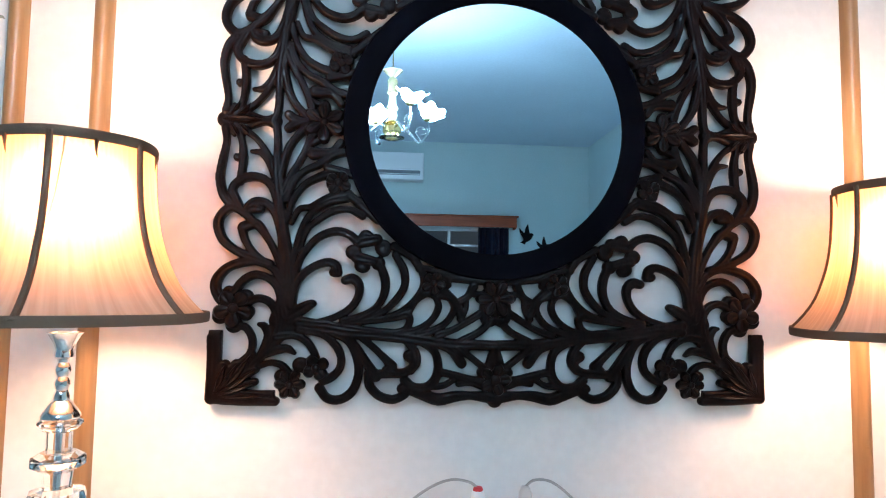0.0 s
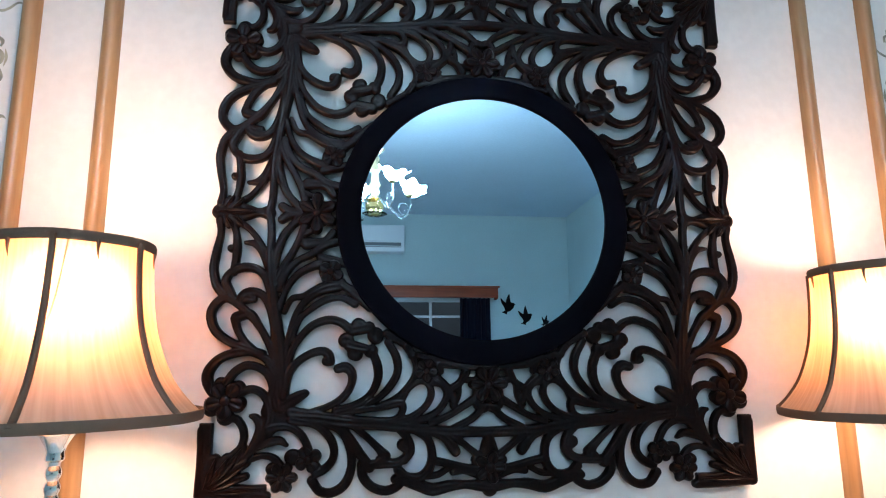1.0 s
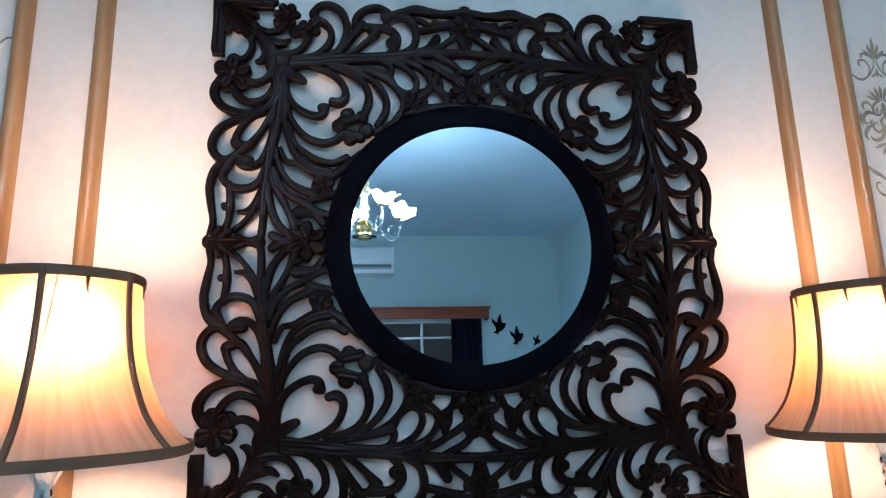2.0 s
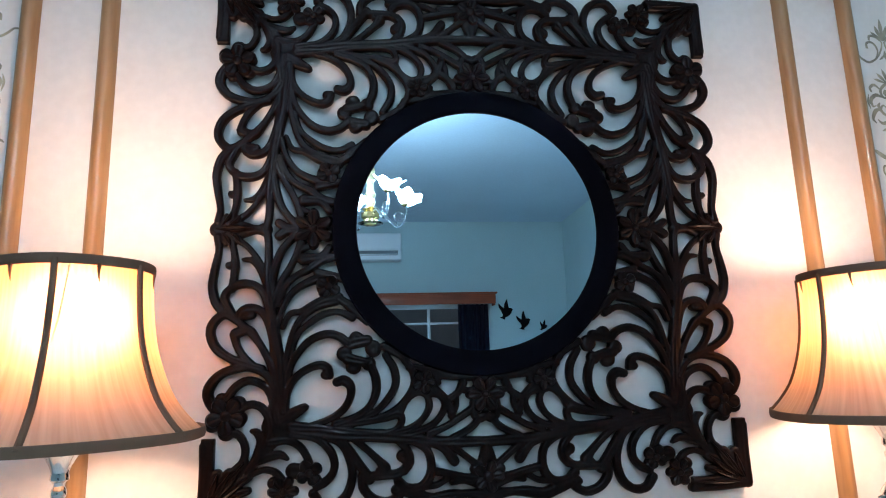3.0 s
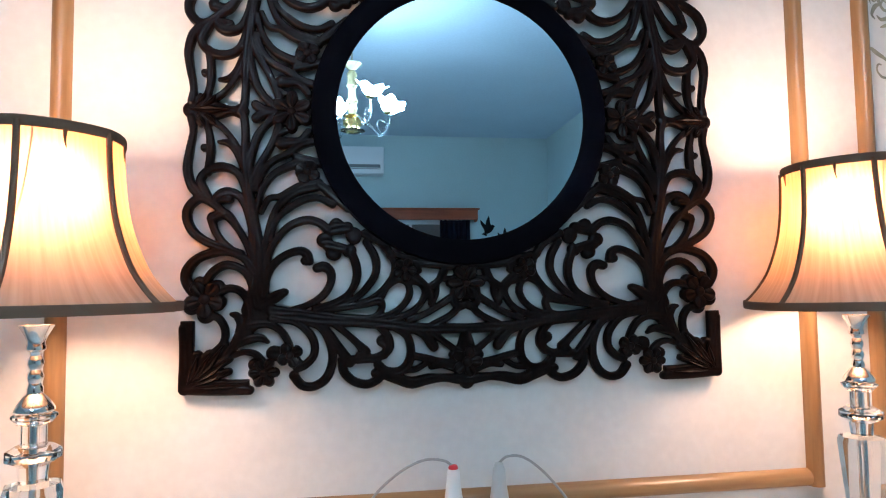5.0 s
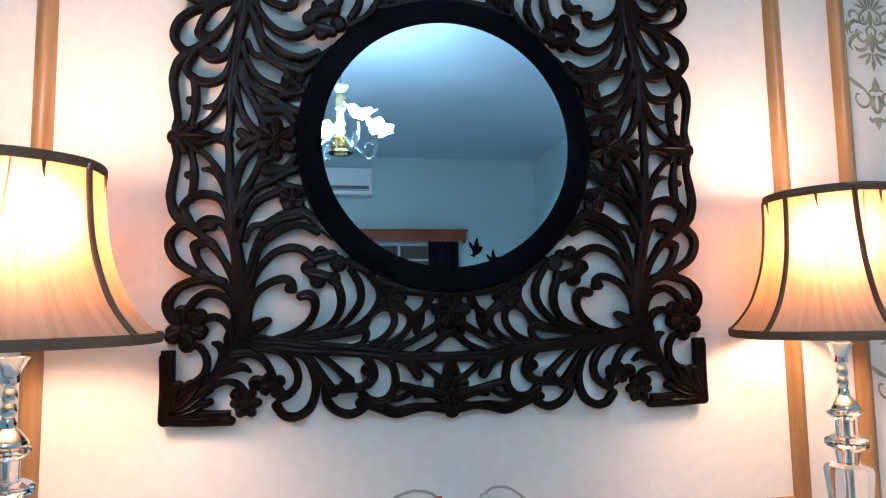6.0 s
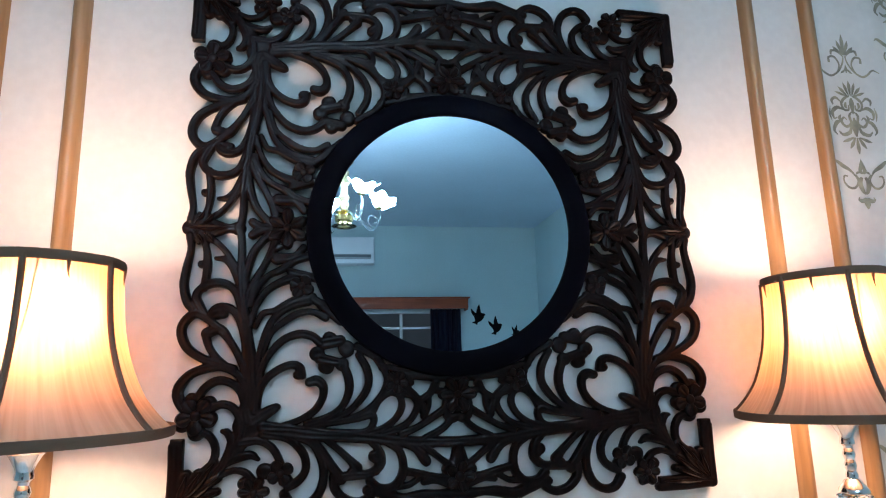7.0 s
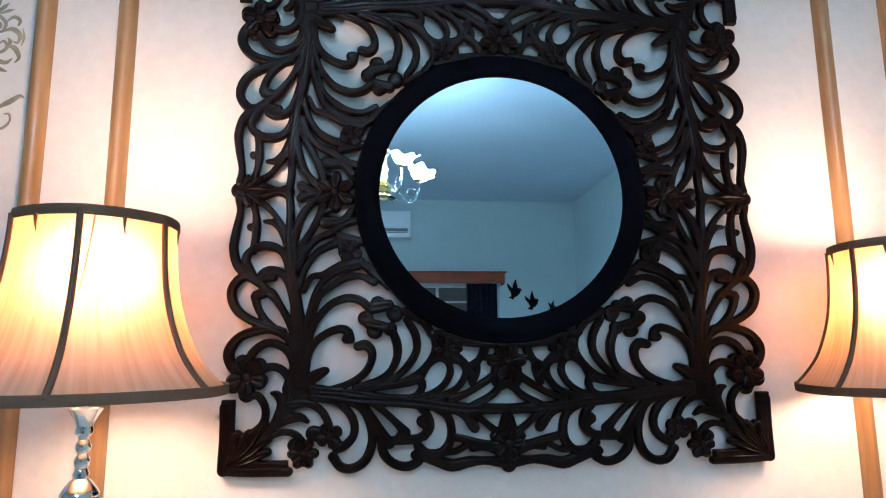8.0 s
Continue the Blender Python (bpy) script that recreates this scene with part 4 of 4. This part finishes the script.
def tulip():
    bm = bmesh.new()
    prof = [(0.020, 0.0), (0.040, 0.008), (0.058, 0.024), (0.068, 0.044), (0.078, 0.060), (0.100, 0.072)]
    rings = []
    for k, (r, z) in enumerate(prof):
        u = k / (len(prof) - 1)
        rings.append([bm.verts.new((r * (1 + 0.10 * u * math.cos(6 * a)) * math.cos(a), r * (1 + 0.10 * u * math.cos(6 * a)) * math.sin(a), z + 0.012 * u * math.cos(6 * a))) for a in (2 * math.pi * j / 36 for j in range(36))])
    for lo, hi in zip(rings, rings[1:]):
        for j in range(36):
            bm.faces.new((lo[j], lo[(j + 1) % 36], hi[(j + 1) % 36], hi[j]))
    bm.faces.new(rings[0][::-1])
    bmesh.ops.solidify(bm, geom=bm.faces[:], thickness=0.003)
    return mesh_of("tulip_shade", bm, TULIP)


TULIP_MESH = tulip()
ARM_MESH = mesh_of("arm", tube([(0.04, 0, 0.07), (0.09, 0, 0.10), (0.14, 0, 0.06), (0.20, 0, 0.015), (0.255, 0, 0.05), (0.275, 0, 0.11), (0.267, 0, 0.170)], [0.008, 0.008, 0.008, 0.008, 0.008, 0.008, 0.007], 12), ARM_GLASS)
CURL_MESH = mesh_of("curl", tube([(0.21, 0, 0.03), (0.18, 0, 0.07), (0.20, 0, 0.115), (0.245, 0, 0.11), (0.25, 0, 0.075), (0.225, 0, 0.065)], [0.006, 0.006, 0.005, 0.005, 0.004, 0.003], 10), ARM_GLASS)
CUP_MESH = mesh_of("candle_cup", lathe([(0.010, 0.165), (0.026, 0.175), (0.030, 0.181), (0.012, 0.185)], 24), BRASS)
for k in range(4):
    m = pose(0, 0, 0, 0, 0, 90 * k + 65)
    arm = part("arm", ARM_MESH, ARM_GLASS, chandelier, "clear curved glass arm", m=m)
    part("curl", CURL_MESH, ARM_GLASS, arm)
    part("candle_cup", CUP_MESH, BRASS, arm, m=pose(0.267, 0, 0))
    part("tulip_shade", TULIP_MESH, TULIP, arm, "lit white ruffled glass shade", m=pose(0.270, 0, 0.182, 0, 22, 0))
